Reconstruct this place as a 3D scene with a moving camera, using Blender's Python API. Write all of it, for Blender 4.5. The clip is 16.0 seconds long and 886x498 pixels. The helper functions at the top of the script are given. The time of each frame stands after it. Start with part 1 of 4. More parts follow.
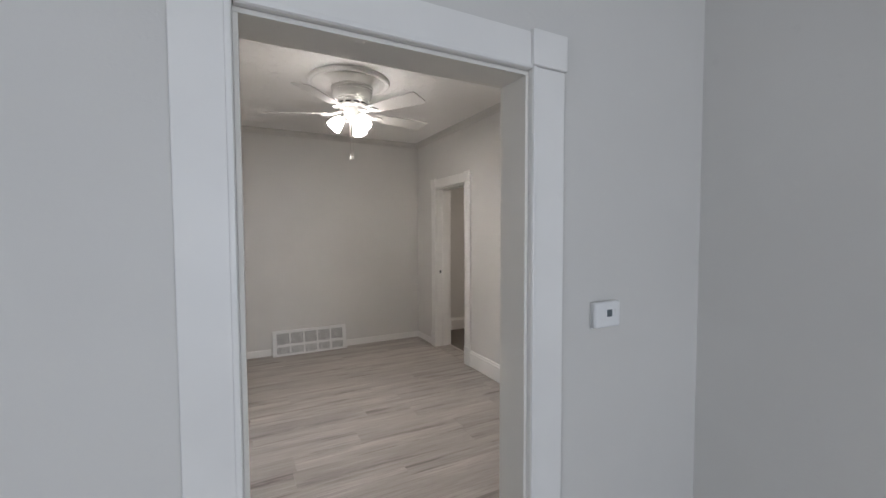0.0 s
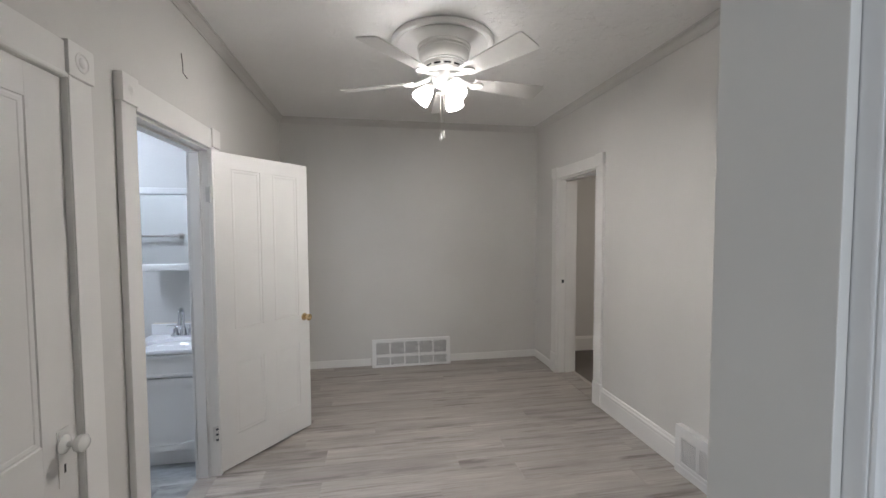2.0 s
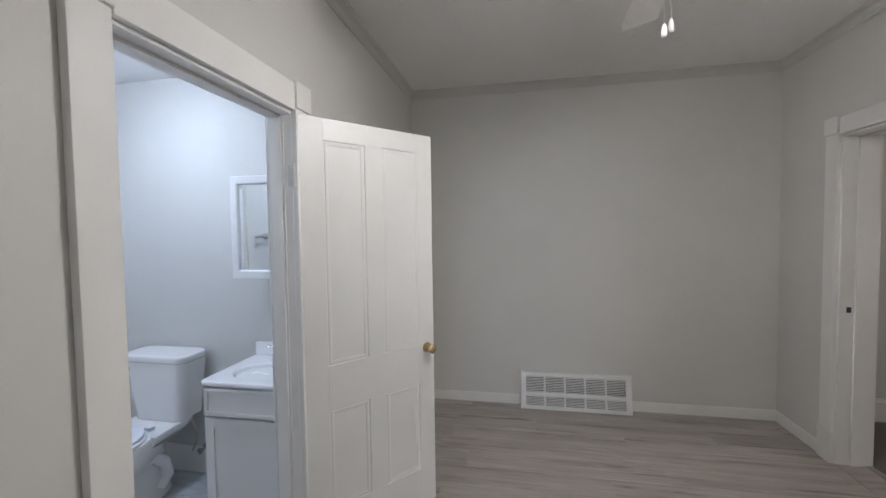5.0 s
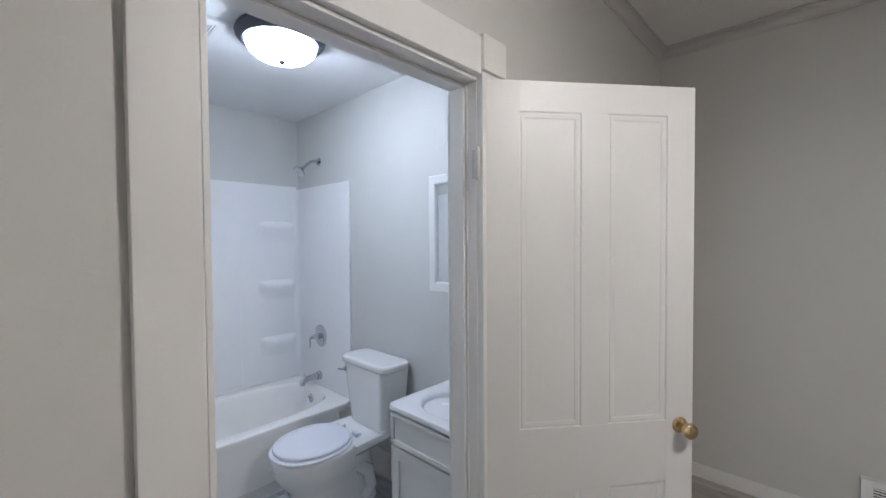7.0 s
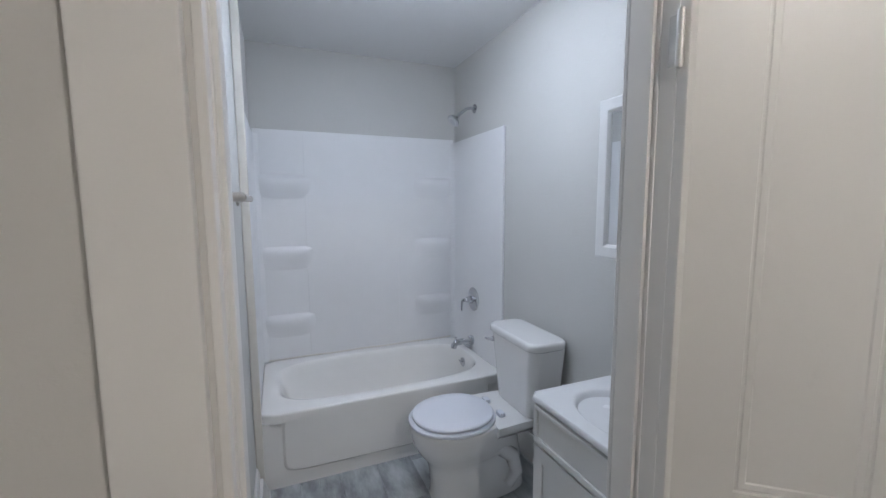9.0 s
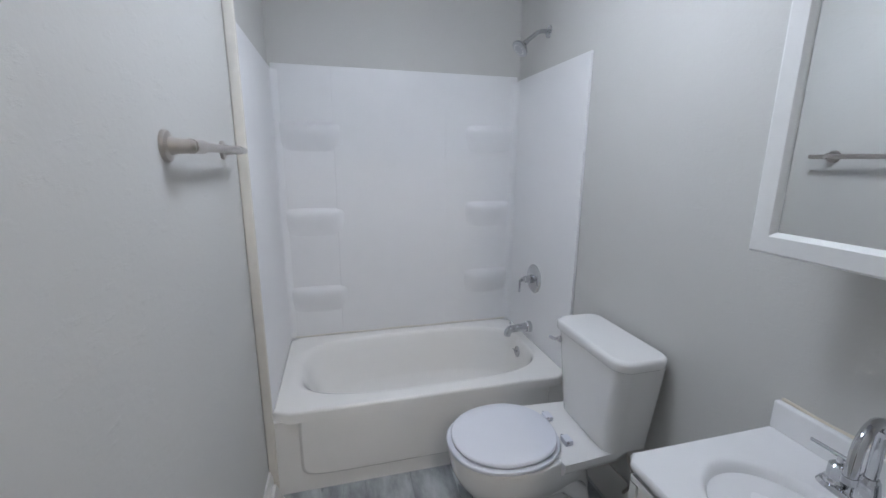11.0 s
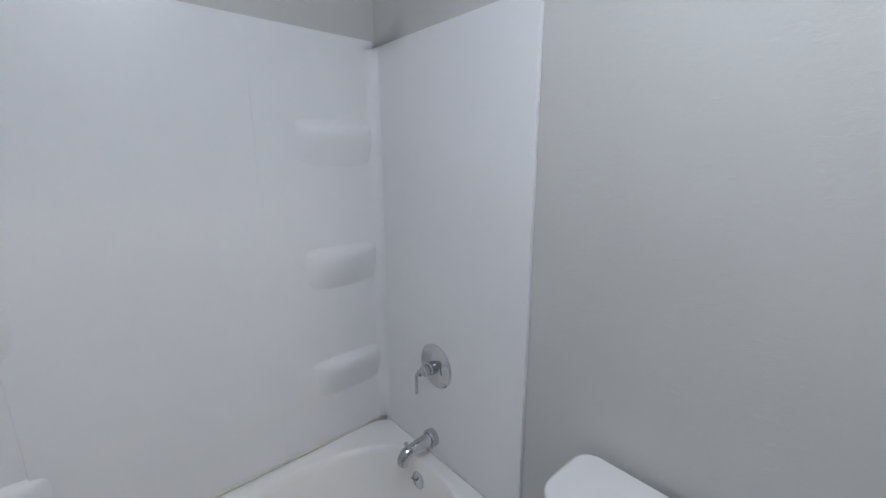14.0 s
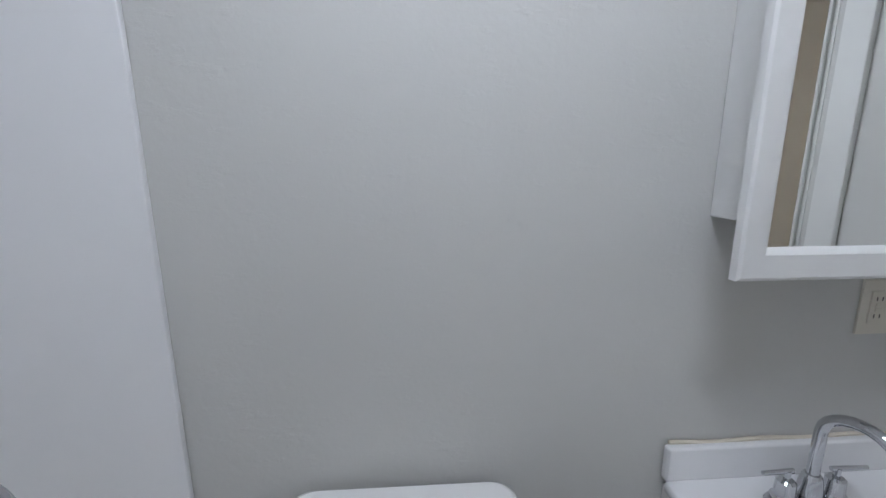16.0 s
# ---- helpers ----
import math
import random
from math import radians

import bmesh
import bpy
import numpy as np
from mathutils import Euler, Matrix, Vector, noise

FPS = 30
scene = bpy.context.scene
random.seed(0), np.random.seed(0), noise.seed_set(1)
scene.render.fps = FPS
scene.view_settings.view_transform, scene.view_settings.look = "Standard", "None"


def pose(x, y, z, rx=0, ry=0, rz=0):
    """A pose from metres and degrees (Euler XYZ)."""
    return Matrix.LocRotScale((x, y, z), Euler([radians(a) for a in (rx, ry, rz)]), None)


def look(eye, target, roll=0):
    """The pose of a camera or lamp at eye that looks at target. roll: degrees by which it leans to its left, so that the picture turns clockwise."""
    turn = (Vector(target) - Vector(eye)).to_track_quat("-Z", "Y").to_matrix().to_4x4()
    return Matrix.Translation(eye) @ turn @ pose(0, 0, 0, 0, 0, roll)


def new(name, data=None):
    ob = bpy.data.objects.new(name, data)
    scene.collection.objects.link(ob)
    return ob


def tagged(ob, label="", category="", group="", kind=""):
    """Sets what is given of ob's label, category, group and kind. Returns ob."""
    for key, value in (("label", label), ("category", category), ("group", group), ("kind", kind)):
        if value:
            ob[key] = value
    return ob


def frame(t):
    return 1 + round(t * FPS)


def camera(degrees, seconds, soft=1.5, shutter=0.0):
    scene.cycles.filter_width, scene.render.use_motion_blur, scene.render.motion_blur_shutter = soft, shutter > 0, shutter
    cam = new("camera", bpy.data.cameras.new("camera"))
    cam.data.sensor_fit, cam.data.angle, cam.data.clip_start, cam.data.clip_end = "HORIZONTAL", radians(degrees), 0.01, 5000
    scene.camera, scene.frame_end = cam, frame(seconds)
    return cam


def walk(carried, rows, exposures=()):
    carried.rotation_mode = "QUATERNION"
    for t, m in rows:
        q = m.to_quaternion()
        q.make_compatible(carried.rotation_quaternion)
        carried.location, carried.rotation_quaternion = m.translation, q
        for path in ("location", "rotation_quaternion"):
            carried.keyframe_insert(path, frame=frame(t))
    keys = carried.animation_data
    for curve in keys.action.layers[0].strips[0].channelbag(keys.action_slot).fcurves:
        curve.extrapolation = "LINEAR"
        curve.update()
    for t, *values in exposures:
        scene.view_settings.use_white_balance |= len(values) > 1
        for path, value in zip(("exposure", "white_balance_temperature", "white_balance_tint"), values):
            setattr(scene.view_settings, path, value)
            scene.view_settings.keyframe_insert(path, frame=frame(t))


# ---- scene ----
cam = camera(95.3, 16.0)
PATH = [
    (0, (0.016, 0.241, 1.507), (0.929, 2.018, 1.417), -0.2),
    (0.5, (0.132, 0.443, 1.506), (0.913, 2.282, 1.416), -0.2),
    (1, (0.21, 0.625, 1.511), (0.855, 2.516, 1.42), -0.3),
    (1.5, (0.291, 0.776, 1.511), (0.779, 2.713, 1.418), -0.2),
    (2, (0.412, 0.942, 1.523), (0.751, 2.911, 1.428), -0.2),
    (2.5, (0.505, 1.093, 1.516), (0.732, 3.078, 1.424), -0.2),
    (3, (0.493, 1.255, 1.507), (0.63, 3.248, 1.412), 0.1),
    (3.2, (0.492, 1.339, 1.514), (0.596, 3.333, 1.418), 0.1),
    (5.5, (0.327, 2.158, 1.49), (-0.263, 4.067, 1.416), -0.9),
    (6, (0.248, 2.305, 1.492), (-0.586, 4.121, 1.428), -0.8),
    (6.5, (0.22, 2.446, 1.503), (-0.891, 4.108, 1.441), -0.7),
    (7, (0.24, 2.58, 1.507), (-1.134, 4.032, 1.455), -0.4),
    (7.5, (0.213, 2.678, 1.501), (-1.359, 3.913, 1.436), -0.5),
    (8, (0.128, 2.782, 1.49), (-1.581, 3.819, 1.424), -0.5),
    (8.5, (0.062, 2.842, 1.465), (-1.737, 3.71, 1.36), -0.2),
    (9, (-0.006, 2.889, 1.444), (-1.846, 3.641, 1.226), -0.3),
    (9.2, (-0.026, 2.906, 1.455), (-1.877, 3.611, 1.18), -0.3),
    (11.5, (-0.661, 3.126, 1.443), (-2.558, 3.597, 1.02), 0.2),
    (12, (-0.852, 3.177, 1.425), (-2.754, 3.64, 1.016), -0.1),
    (12.5, (-1.073, 3.235, 1.438), (-2.955, 3.772, 1.025), -0.0),
    (13, (-1.223, 3.287, 1.468), (-3.044, 3.999, 1.051), -0.2),
    (13.5, (-1.392, 3.262, 1.474), (-3.07, 4.272, 1.072), -0.0),
    (14, (-1.5, 3.289, 1.516), (-2.969, 4.573, 1.076), -0.2),
    (14.5, (-1.582, 3.355, 1.452), (-2.776, 4.914, 1.074), 0.1),
    (15, (-1.635, 3.416, 1.426), (-2.415, 5.221, 1.062), -0.4),
    (15.5, (-1.652, 3.435, 1.438), (-1.952, 5.375, 1.052), -0.3),
    (16, (-1.685, 3.445, 1.417), (-1.558, 5.401, 1.019), -0.2),
]
EXPOSURES = [(0, 0.37, 6250, 12), (1, 0.37, 6150, 11), (1.5, 0.42, 6100, 10), (3, 0.31, 5980, 10), (5.5, 0.28, 5900, 10), (7, 0.14, 6000, 10), (7.5, 0.08, 6000, 10),
             (8, -0.05, 6000, 10), (9, -0.07, 6200, 10), (11.3, -0.02, 6500, 10), (12.5, -0.08, 6500, 10), (14, -0.13, 6550, 10), (16, -0.11, 6550, 10)]
walk(cam, [(t, look(eye, target, roll)) for t, eye, target, roll in PATH], EXPOSURES)

# ---- world and lights ----
world = bpy.data.worlds.new("sky")
scene.world = world
world.use_nodes = True
wn = world.node_tree.nodes
sky = wn.new("ShaderNodeTexSky")
sky.sky_type, sky.sun_disc = "NISHITA", False
sky.sun_elevation, sky.sun_rotation = radians(35), radians(250)
wn["Background"].inputs["Strength"].default_value = 0.12
world.node_tree.links.new(sky.outputs[0], wn["Background"].inputs[0])
sun_data = bpy.data.lights.new("sun", "SUN")
sun_data.energy, sun_data.angle, sun_data.color = 1.0, radians(12), (1.0, 0.95, 0.88)
sun = new("sun", sun_data)
sun.matrix_world = look((-20, 8, 15), (0, 0, 0))

FAN_GLOW, BULB_GLOW, FAN_COLOUR = 21.0, 660.0, (1.0, 0.925, 0.855)
BATH_GLOW, BATH_COLOUR = 54.0, (0.785, 0.857, 1.0)
WINDOW_WATTS, WINDOW_COLOUR = 38.0, (0.82, 0.895, 1.0)


def window_light(name, m, wide, high, watts, colour=WINDOW_COLOUR):
    lamp = bpy.data.lights.new(name, "AREA")
    lamp.shape, lamp.size, lamp.size_y = "RECTANGLE", wide, high
    lamp.energy, lamp.color = watts, colour
    ob = new(name, lamp)
    ob.matrix_world = m
    return ob


# Area lamp in place of sky, at a window out of view.
window_light("daylight", look((0.5, -3.42, 1.5), (0.7, 0, 1.3)), 1.3, 1.4, WINDOW_WATTS)
# Added side lamp that brightens the east wall, at an unseen window.
window_light("side_fill_light", look((-3.12, -1.2, 1.5), (0, -1.2, 1.3)), 1.1, 1.4, 0.55 * WINDOW_WATTS)

# Added warm fill that lifts the side room; its source is not known.
window_light("hall_fill_light", look((4.93, 4.0, 1.5), (3, 4.0, 1.2)), 1.1, 1.2, 10.0, (1.0, 0.86, 0.72))

# ---- materials ----


def mix_nodes(nt, fac, a, b):
    n = nt.nodes.new("ShaderNodeMix")
    n.data_type = "RGBA"
    for sock, value in ((n.inputs[0], fac), (n.inputs[6], a), (n.inputs[7], b)):
        if isinstance(value, bpy.types.NodeSocket):
            nt.links.new(value, sock)
        elif isinstance(value, (int, float)):
            sock.default_value = value
        else:
            sock.default_value = (*value, 1)
    return n.outputs[2]


def noise_out(nt, coords, scale, detail=3, rough=0.5, stretch=None):
    if stretch:
        mp = nt.nodes.new("ShaderNodeMapping")
        mp.inputs["Scale"].default_value = stretch
        nt.links.new(coords, mp.inputs[0])
        coords = mp.outputs[0]
    n = nt.nodes.new("ShaderNodeTexNoise")
    n.inputs["Scale"].default_value, n.inputs["Detail"].default_value = scale, detail
    n.inputs["Roughness"].default_value = rough
    nt.links.new(coords, n.inputs["Vector"])
    return n.outputs["Fac"]


def ramp(nt, fac, lo, hi):
    n = nt.nodes.new("ShaderNodeMapRange")
    n.inputs[1].default_value, n.inputs[2].default_value = lo, hi
    nt.links.new(fac, n.inputs[0])
    return n.outputs[0]


def start(name):
    m = bpy.data.materials.new(name)
    m.use_nodes = True
    nt = m.node_tree
    geo = nt.nodes.new("ShaderNodeNewGeometry")
    return m, nt, nt.nodes["Principled BSDF"], geo.outputs["Position"]


def add_bump(nt, bsdf, pairs, distance):
    """Relief from (height socket, weight) pairs."""
    last = None
    for height, weight in pairs:
        b = nt.nodes.new("ShaderNodeBump")
        b.inputs["Strength"].default_value, b.inputs["Distance"].default_value = weight, distance
        nt.links.new(height, b.inputs["Height"])
        if last:
            nt.links.new(last, b.inputs["Normal"])
        last = b.outputs[0]
    nt.links.new(last, bsdf.inputs["Normal"])


def painted(name, colour, rough, var=0.06, fine=60.0, broad=1.6, relief=0.25, depth=0.004, patchy=False):
    """Paint on plaster or wood: broad tone drift, brush or roller grain, low relief, scuffs."""
    m, nt, bsdf, pos = start(name)
    a = noise_out(nt, pos, broad, 3)
    dark = tuple(c * (1 - var) for c in colour)
    col = mix_nodes(nt, ramp(nt, a, 0.35, 0.65), dark, colour)
    spots = noise_out(nt, pos, 9.0, 5, 0.65)
    col = mix_nodes(nt, ramp(nt, spots, 0.66, 0.80), col, tuple(c * 0.92 for c in colour))
    nt.links.new(col, bsdf.inputs["Base Color"])
    f = noise_out(nt, pos, fine, 4, 0.6)
    pairs = [(f, relief * 0.35)]
    if patchy:
        p = noise_out(nt, pos, 14.0, 6, 0.7, (1, 1, 2.2))
        pairs.append((ramp(nt, p, 0.56, 0.72), relief * 0.5))
        pairs.append((noise_out(nt, pos, 2.2, 2), relief * 0.8))
    add_bump(nt, bsdf, pairs, depth)
    r = nt.nodes.new("ShaderNodeMapRange")
    r.inputs[3].default_value, r.inputs[4].default_value = rough - 0.06, rough + 0.06
    nt.links.new(a, r.inputs[0])
    nt.links.new(r.outputs[0], bsdf.inputs["Roughness"])
    return m


def plain(name, colour, rough, metal=0.0, var=0.04, scale=30.0, coat=0.0, relief=0.0):
    m, nt, bsdf, pos = start(name)
    n = noise_out(nt, pos, scale, 3)
    nt.links.new(mix_nodes(nt, n, tuple(c * (1 - var) for c in colour), tuple(min(1, c * (1 + var)) for c in colour)), bsdf.inputs["Base Color"])
    bsdf.inputs["Metallic"].default_value, bsdf.inputs["Coat Weight"].default_value = metal, coat
    r = nt.nodes.new("ShaderNodeMapRange")
    r.inputs[3].default_value, r.inputs[4].default_value = max(0.02, rough - 0.04), rough + 0.04
    nt.links.new(noise_out(nt, pos, scale * 0.3, 4), r.inputs[0])
    nt.links.new(r.outputs[0], bsdf.inputs["Roughness"])
    if relief:
        add_bump(nt, bsdf, [(n, relief)], 0.003)
    return m


def glowing(name, colour, strength):
    m, nt, bsdf, pos = start(name)
    bsdf.inputs["Base Color"].default_value = (0.9, 0.9, 0.88, 1)
    bsdf.inputs["Roughness"].default_value = 0.3
    bsdf.inputs["Emission Color"].default_value = (*colour, 1)
    bsdf.inputs["Emission Strength"].default_value = strength
    return m


def offset_coords(nt):
    """Coordinates of the object, moved by its random number, so that no two pieces look alike."""
    tc = nt.nodes.new("ShaderNodeTexCoord")
    info = nt.nodes.new("ShaderNodeObjectInfo")
    mul = nt.nodes.new("ShaderNodeMath")
    mul.operation = "MULTIPLY"
    mul.inputs[1].default_value = 57.0
    nt.links.new(info.outputs["Random"], mul.inputs[0])
    comb = nt.nodes.new("ShaderNodeCombineXYZ")
    for i in range(3):
        nt.links.new(mul.outputs[0], comb.inputs[i])
    add = nt.nodes.new("ShaderNodeVectorMath")
    nt.links.new(tc.outputs["Object"], add.inputs[0])
    nt.links.new(comb.outputs[0], add.inputs[1])
    return add.outputs[0], info.outputs["Random"]


def plank_material():
    m, nt, bsdf, _ = start("grey_wood_plank")
    xyz, rnd = offset_coords(nt)
    grain = noise_out(nt, xyz, 8.0, 5, 0.60, (0.16, 8.0, 1))
    broad = noise_out(nt, xyz, 2.0, 5, 0.62, (0.75, 4.6, 1))
    streak = noise_out(nt, xyz, 3.0, 5, 0.62, (0.22, 5.4, 1))
    knots = noise_out(nt, xyz, 5.0, 4, 0.6, (0.7, 3.0, 1))
    col = mix_nodes(nt, ramp(nt, broad, 0.30, 0.70), (0.285, 0.258, 0.233), (0.53, 0.49, 0.45))
    col = mix_nodes(nt, ramp(nt, grain, 0.40, 0.66), col, (0.375, 0.340, 0.306))
    dark = nt.nodes.new("ShaderNodeMath")
    dark.operation = "MULTIPLY"
    nt.links.new(ramp(nt, streak, 0.515, 0.65), dark.inputs[0])
    nt.links.new(ramp(nt, knots, 0.38, 0.56), dark.inputs[1])
    col = mix_nodes(nt, dark.outputs[0], col, (0.185, 0.163, 0.144))
    fibre = noise_out(nt, xyz, 30.0, 4, 0.65, (0.10, 5.0, 1))
    col = mix_nodes(nt, ramp(nt, fibre, 0.52, 0.72), col, (0.275, 0.247, 0.221))
    tone = nt.nodes.new("ShaderNodeHueSaturation")
    v = nt.nodes.new("ShaderNodeMapRange")
    v.inputs[3].default_value, v.inputs[4].default_value = 0.91, 1.07
    nt.links.new(rnd, v.inputs[0])
    nt.links.new(v.outputs[0], tone.inputs["Value"])
    nt.links.new(col, tone.inputs["Color"])
    nt.links.new(tone.outputs[0], bsdf.inputs["Base Color"])
    bsdf.inputs["Roughness"].default_value = 0.42
    add_bump(nt, bsdf, [(grain, 0.10), (streak, 0.08)], 0.002)
    return m


def marble_material():
    m, nt, bsdf, _ = start("marbled_vinyl")
    xyz, rnd = offset_coords(nt)
    a = noise_out(nt, xyz, 4.0, 6, 0.62, (0.8, 2.2, 1))
    vein = noise_out(nt, xyz, 6.0, 7, 0.7, (0.5, 2.4, 1))
    col = mix_nodes(nt, ramp(nt, a, 0.36, 0.66), (0.20, 0.21, 0.218), (0.50, 0.525, 0.535))
    col = mix_nodes(nt, ramp(nt, vein, 0.60, 0.70), col, (0.075, 0.08, 0.085))
    nt.links.new(col, bsdf.inputs["Base Color"])
    bsdf.inputs["Roughness"].default_value = 0.35
    add_bump(nt, bsdf, [(a, 0.05)], 0.002)
    return m


def carpet_material():
    m, nt, bsdf, pos = start("carpet")
    a, f = noise_out(nt, pos, 3.0, 3), noise_out(nt, pos, 260.0, 2)
    col = mix_nodes(nt, a, (0.17, 0.15, 0.13), (0.24, 0.21, 0.185))
    col = mix_nodes(nt, ramp(nt, f, 0.45, 0.7), col, (0.10, 0.09, 0.08))
    nt.links.new(col, bsdf.inputs["Base Color"])
    bsdf.inputs["Roughness"].default_value = 0.95
    add_bump(nt, bsdf, [(f, 0.8)], 0.008)
    return m


WALL = painted("greige_wall_paint", (0.65, 0.634, 0.602), 0.50, 0.05, 70, 1.3, 0.24, 0.004, True)
# The greige paint again, darkened: dimmer bathroom light put into the colour.
WALL_SHADED = painted("greige_paint_shaded", (0.59, 0.585, 0.563), 0.64, 0.05, 60, 1.3, 0.31, 0.006, True)
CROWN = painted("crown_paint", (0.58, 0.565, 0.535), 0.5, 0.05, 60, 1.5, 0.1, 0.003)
CEIL = painted("stomped_ceiling_paint", (0.88, 0.87, 0.85), 0.7, 0.04, 26, 1.0, 1.0, 0.010, True)
BATHCEIL = painted("bath_ceiling_paint", (0.76, 0.765, 0.765), 0.6, 0.04, 30, 1.0, 0.4, 0.005, True)
TRIM = painted("white_trim_paint", (0.79, 0.775, 0.745), 0.42, 0.05, 45, 3.0, 0.16, 0.003)
JAMBPAINT = painted("off_white_jamb_paint", (0.73, 0.705, 0.65), 0.50, 0.05, 45, 2.0, 0.16, 0.003)
DOORPAINT = painted("white_door_paint", (0.76, 0.745, 0.715), 0.40, 0.05, 40, 2.5, 0.2, 0.003)
PLANK = plank_material()
MARBLE = marble_material()
CARPET = carpet_material()
METALWHITE = plain("white_enamel", (0.74, 0.735, 0.72), 0.35)
MEDALLION = painted("white_plaster_paint", (0.90, 0.89, 0.87), 0.6, 0.03, 50, 2.0, 0.12, 0.003)
FANWHITE = plain("white_fan_paint", (0.68, 0.665, 0.635), 0.4)
# Near-black colour stands in for the shade inside registers and vent.
HOLLOW = plain("shaded_hollow", (0.035, 0.035, 0.035), 0.8)
WIRE = plain("grey_wire_jacket", (0.22, 0.21, 0.20), 0.5)
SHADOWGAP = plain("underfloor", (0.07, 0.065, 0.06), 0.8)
ACRYLIC = plain("ivory_white_enamel", (0.86, 0.845, 0.815), 0.12, 0, 0.02, 8, 0.3)
SURROUND = plain("satin_surround", (0.79, 0.79, 0.795), 0.33, 0, 0.02, 8)
CERAMIC = plain("vitreous_china", (0.80, 0.795, 0.785), 0.10, 0, 0.02, 6, 0.5)
SEATPLASTIC = plain("seat_plastic", (0.71, 0.725, 0.78), 0.22, 0, 0.02, 6)
CULTURED = plain("cultured_marble", (0.82, 0.82, 0.825), 0.26, 0, 0.03, 12, 0.4)
CABINET = painted("white_cabinet_lacquer", (0.76, 0.755, 0.735), 0.35, 0.03, 60, 3, 0.08, 0.002)
CHROME = plain("chrome", (0.58, 0.59, 0.61), 0.08, 1.0, 0.03, 40)
NICKEL = plain("brushed_nickel", (0.52, 0.485, 0.45), 0.30, 1.0, 0.06, 80)
BRASS = plain("worn_brass", (0.66, 0.50, 0.28), 0.24, 1.0, 0.12, 60)
STEEL = plain("painted_hinge", (0.62, 0.61, 0.58), 0.4, 0.3, 0.1, 60)
BRONZE = plain("dark_bronze", (0.055, 0.06, 0.075), 0.35, 0.6, 0.1, 50)
MIRROR = plain("mirror_silver", (0.86, 0.88, 0.88), 0.02, 1.0, 0.01, 3)
MIRROR.node_tree.nodes["Principled BSDF"].inputs["Roughness"].links and MIRROR.node_tree.links.remove(MIRROR.node_tree.nodes["Principled BSDF"].inputs["Roughness"].links[0])
MIRROR.node_tree.nodes["Principled BSDF"].inputs["Roughness"].default_value = 0.01
PLASTIC = plain("white_plastic", (0.74, 0.74, 0.73), 0.35)
IVORY = plain("ivory_plastic", (0.70, 0.66, 0.57), 0.35)
LCD = plain("grey_display", (0.10, 0.12, 0.13), 0.2)
BLACK = plain("black_hole", (0.015, 0.015, 0.015), 0.7)
CAULK = plain("aged_caulk", (0.66, 0.60, 0.50), 0.6, 0, 0.15, 25)
EDGE = plain("cream_trim", (0.70, 0.67, 0.61), 0.45, 0, 0.10, 18)
PORCELAIN = plain("porcelain_knob", (0.78, 0.77, 0.74), 0.12, 0, 0.02, 20, 0.4)
GRASS = painted("lawn", (0.07, 0.10, 0.04), 0.9, 0.4, 40, 0.5, 0.5, 0.02)
BULB = glowing("lit_bulb", FAN_COLOUR, BULB_GLOW)
FANSHADE = glowing("lit_frosted_glass", FAN_COLOUR, FAN_GLOW)
DOME = glowing("lit_dome_glass", BATH_COLOUR, BATH_GLOW)
GLASS = bpy.data.materials.new("window_glass")
GLASS.use_nodes = True
GLASS.node_tree.nodes["Principled BSDF"].inputs["Transmission Weight"].default_value = 1.0
GLASS.node_tree.nodes["Principled BSDF"].inputs["Roughness"].default_value = 0.02

# ---- building helpers ----


def box(bm, x0, x1, y0, y1, z0, z1, bevel=0.0, seg=2):
    vs = [bm.verts.new((x, y, z)) for x in (x0, x1) for y in (y0, y1) for z in (z0, z1)]
    fs = [bm.faces.new([vs[i] for i in q]) for q in ((0, 1, 3, 2), (4, 6, 7, 5), (0, 4, 5, 1), (2, 3, 7, 6), (0, 2, 6, 4), (1, 5, 7, 3))]
    if bevel:
        es = list({e for f in fs for e in f.edges})
        bmesh.ops.bevel(bm, geom=es, offset=bevel, segments=seg, profile=0.5, affect="EDGES")
    return bm


def boxes(*rows, bevel=0.0):
    bm = bmesh.new()
    for r in rows:
        box(bm, *r, bevel=bevel)
    return bm


def one(*r, bevel=0.0, seg=2):
    return box(bmesh.new(), *r, bevel=bevel, seg=seg)


def loft(rings, bm=None, close_first=True, close_last=True):
    """A skin over rings that have the same number of points."""
    bm = bm or bmesh.new()
    loops = [[bm.verts.new(p) for p in ring] for ring in rings]
    n = len(loops[0])
    for a, b in zip(loops, loops[1:]):
        for i in range(n):
            bm.faces.new((a[i], a[(i + 1) % n], b[(i + 1) % n], b[i]))
    if close_first:
        bm.faces.new(list(reversed(loops[0])))
    if close_last:
        bm.faces.new(loops[-1])
    return bm


def lathe(profile, m, n=32, bm=None):
    """Profile rows (radius, height) turned round m's z axis."""
    rings = [[m @ Vector((r * math.cos(2 * math.pi * i / n), r * math.sin(2 * math.pi * i / n), h)) for i in range(n)] for r, h in profile]
    return loft(rings, bm)


def axis(base, way):
    """A pose at base with its z along way."""
    return Matrix.Translation(base) @ Vector(way).to_track_quat("Z", "Y").to_matrix().to_4x4()


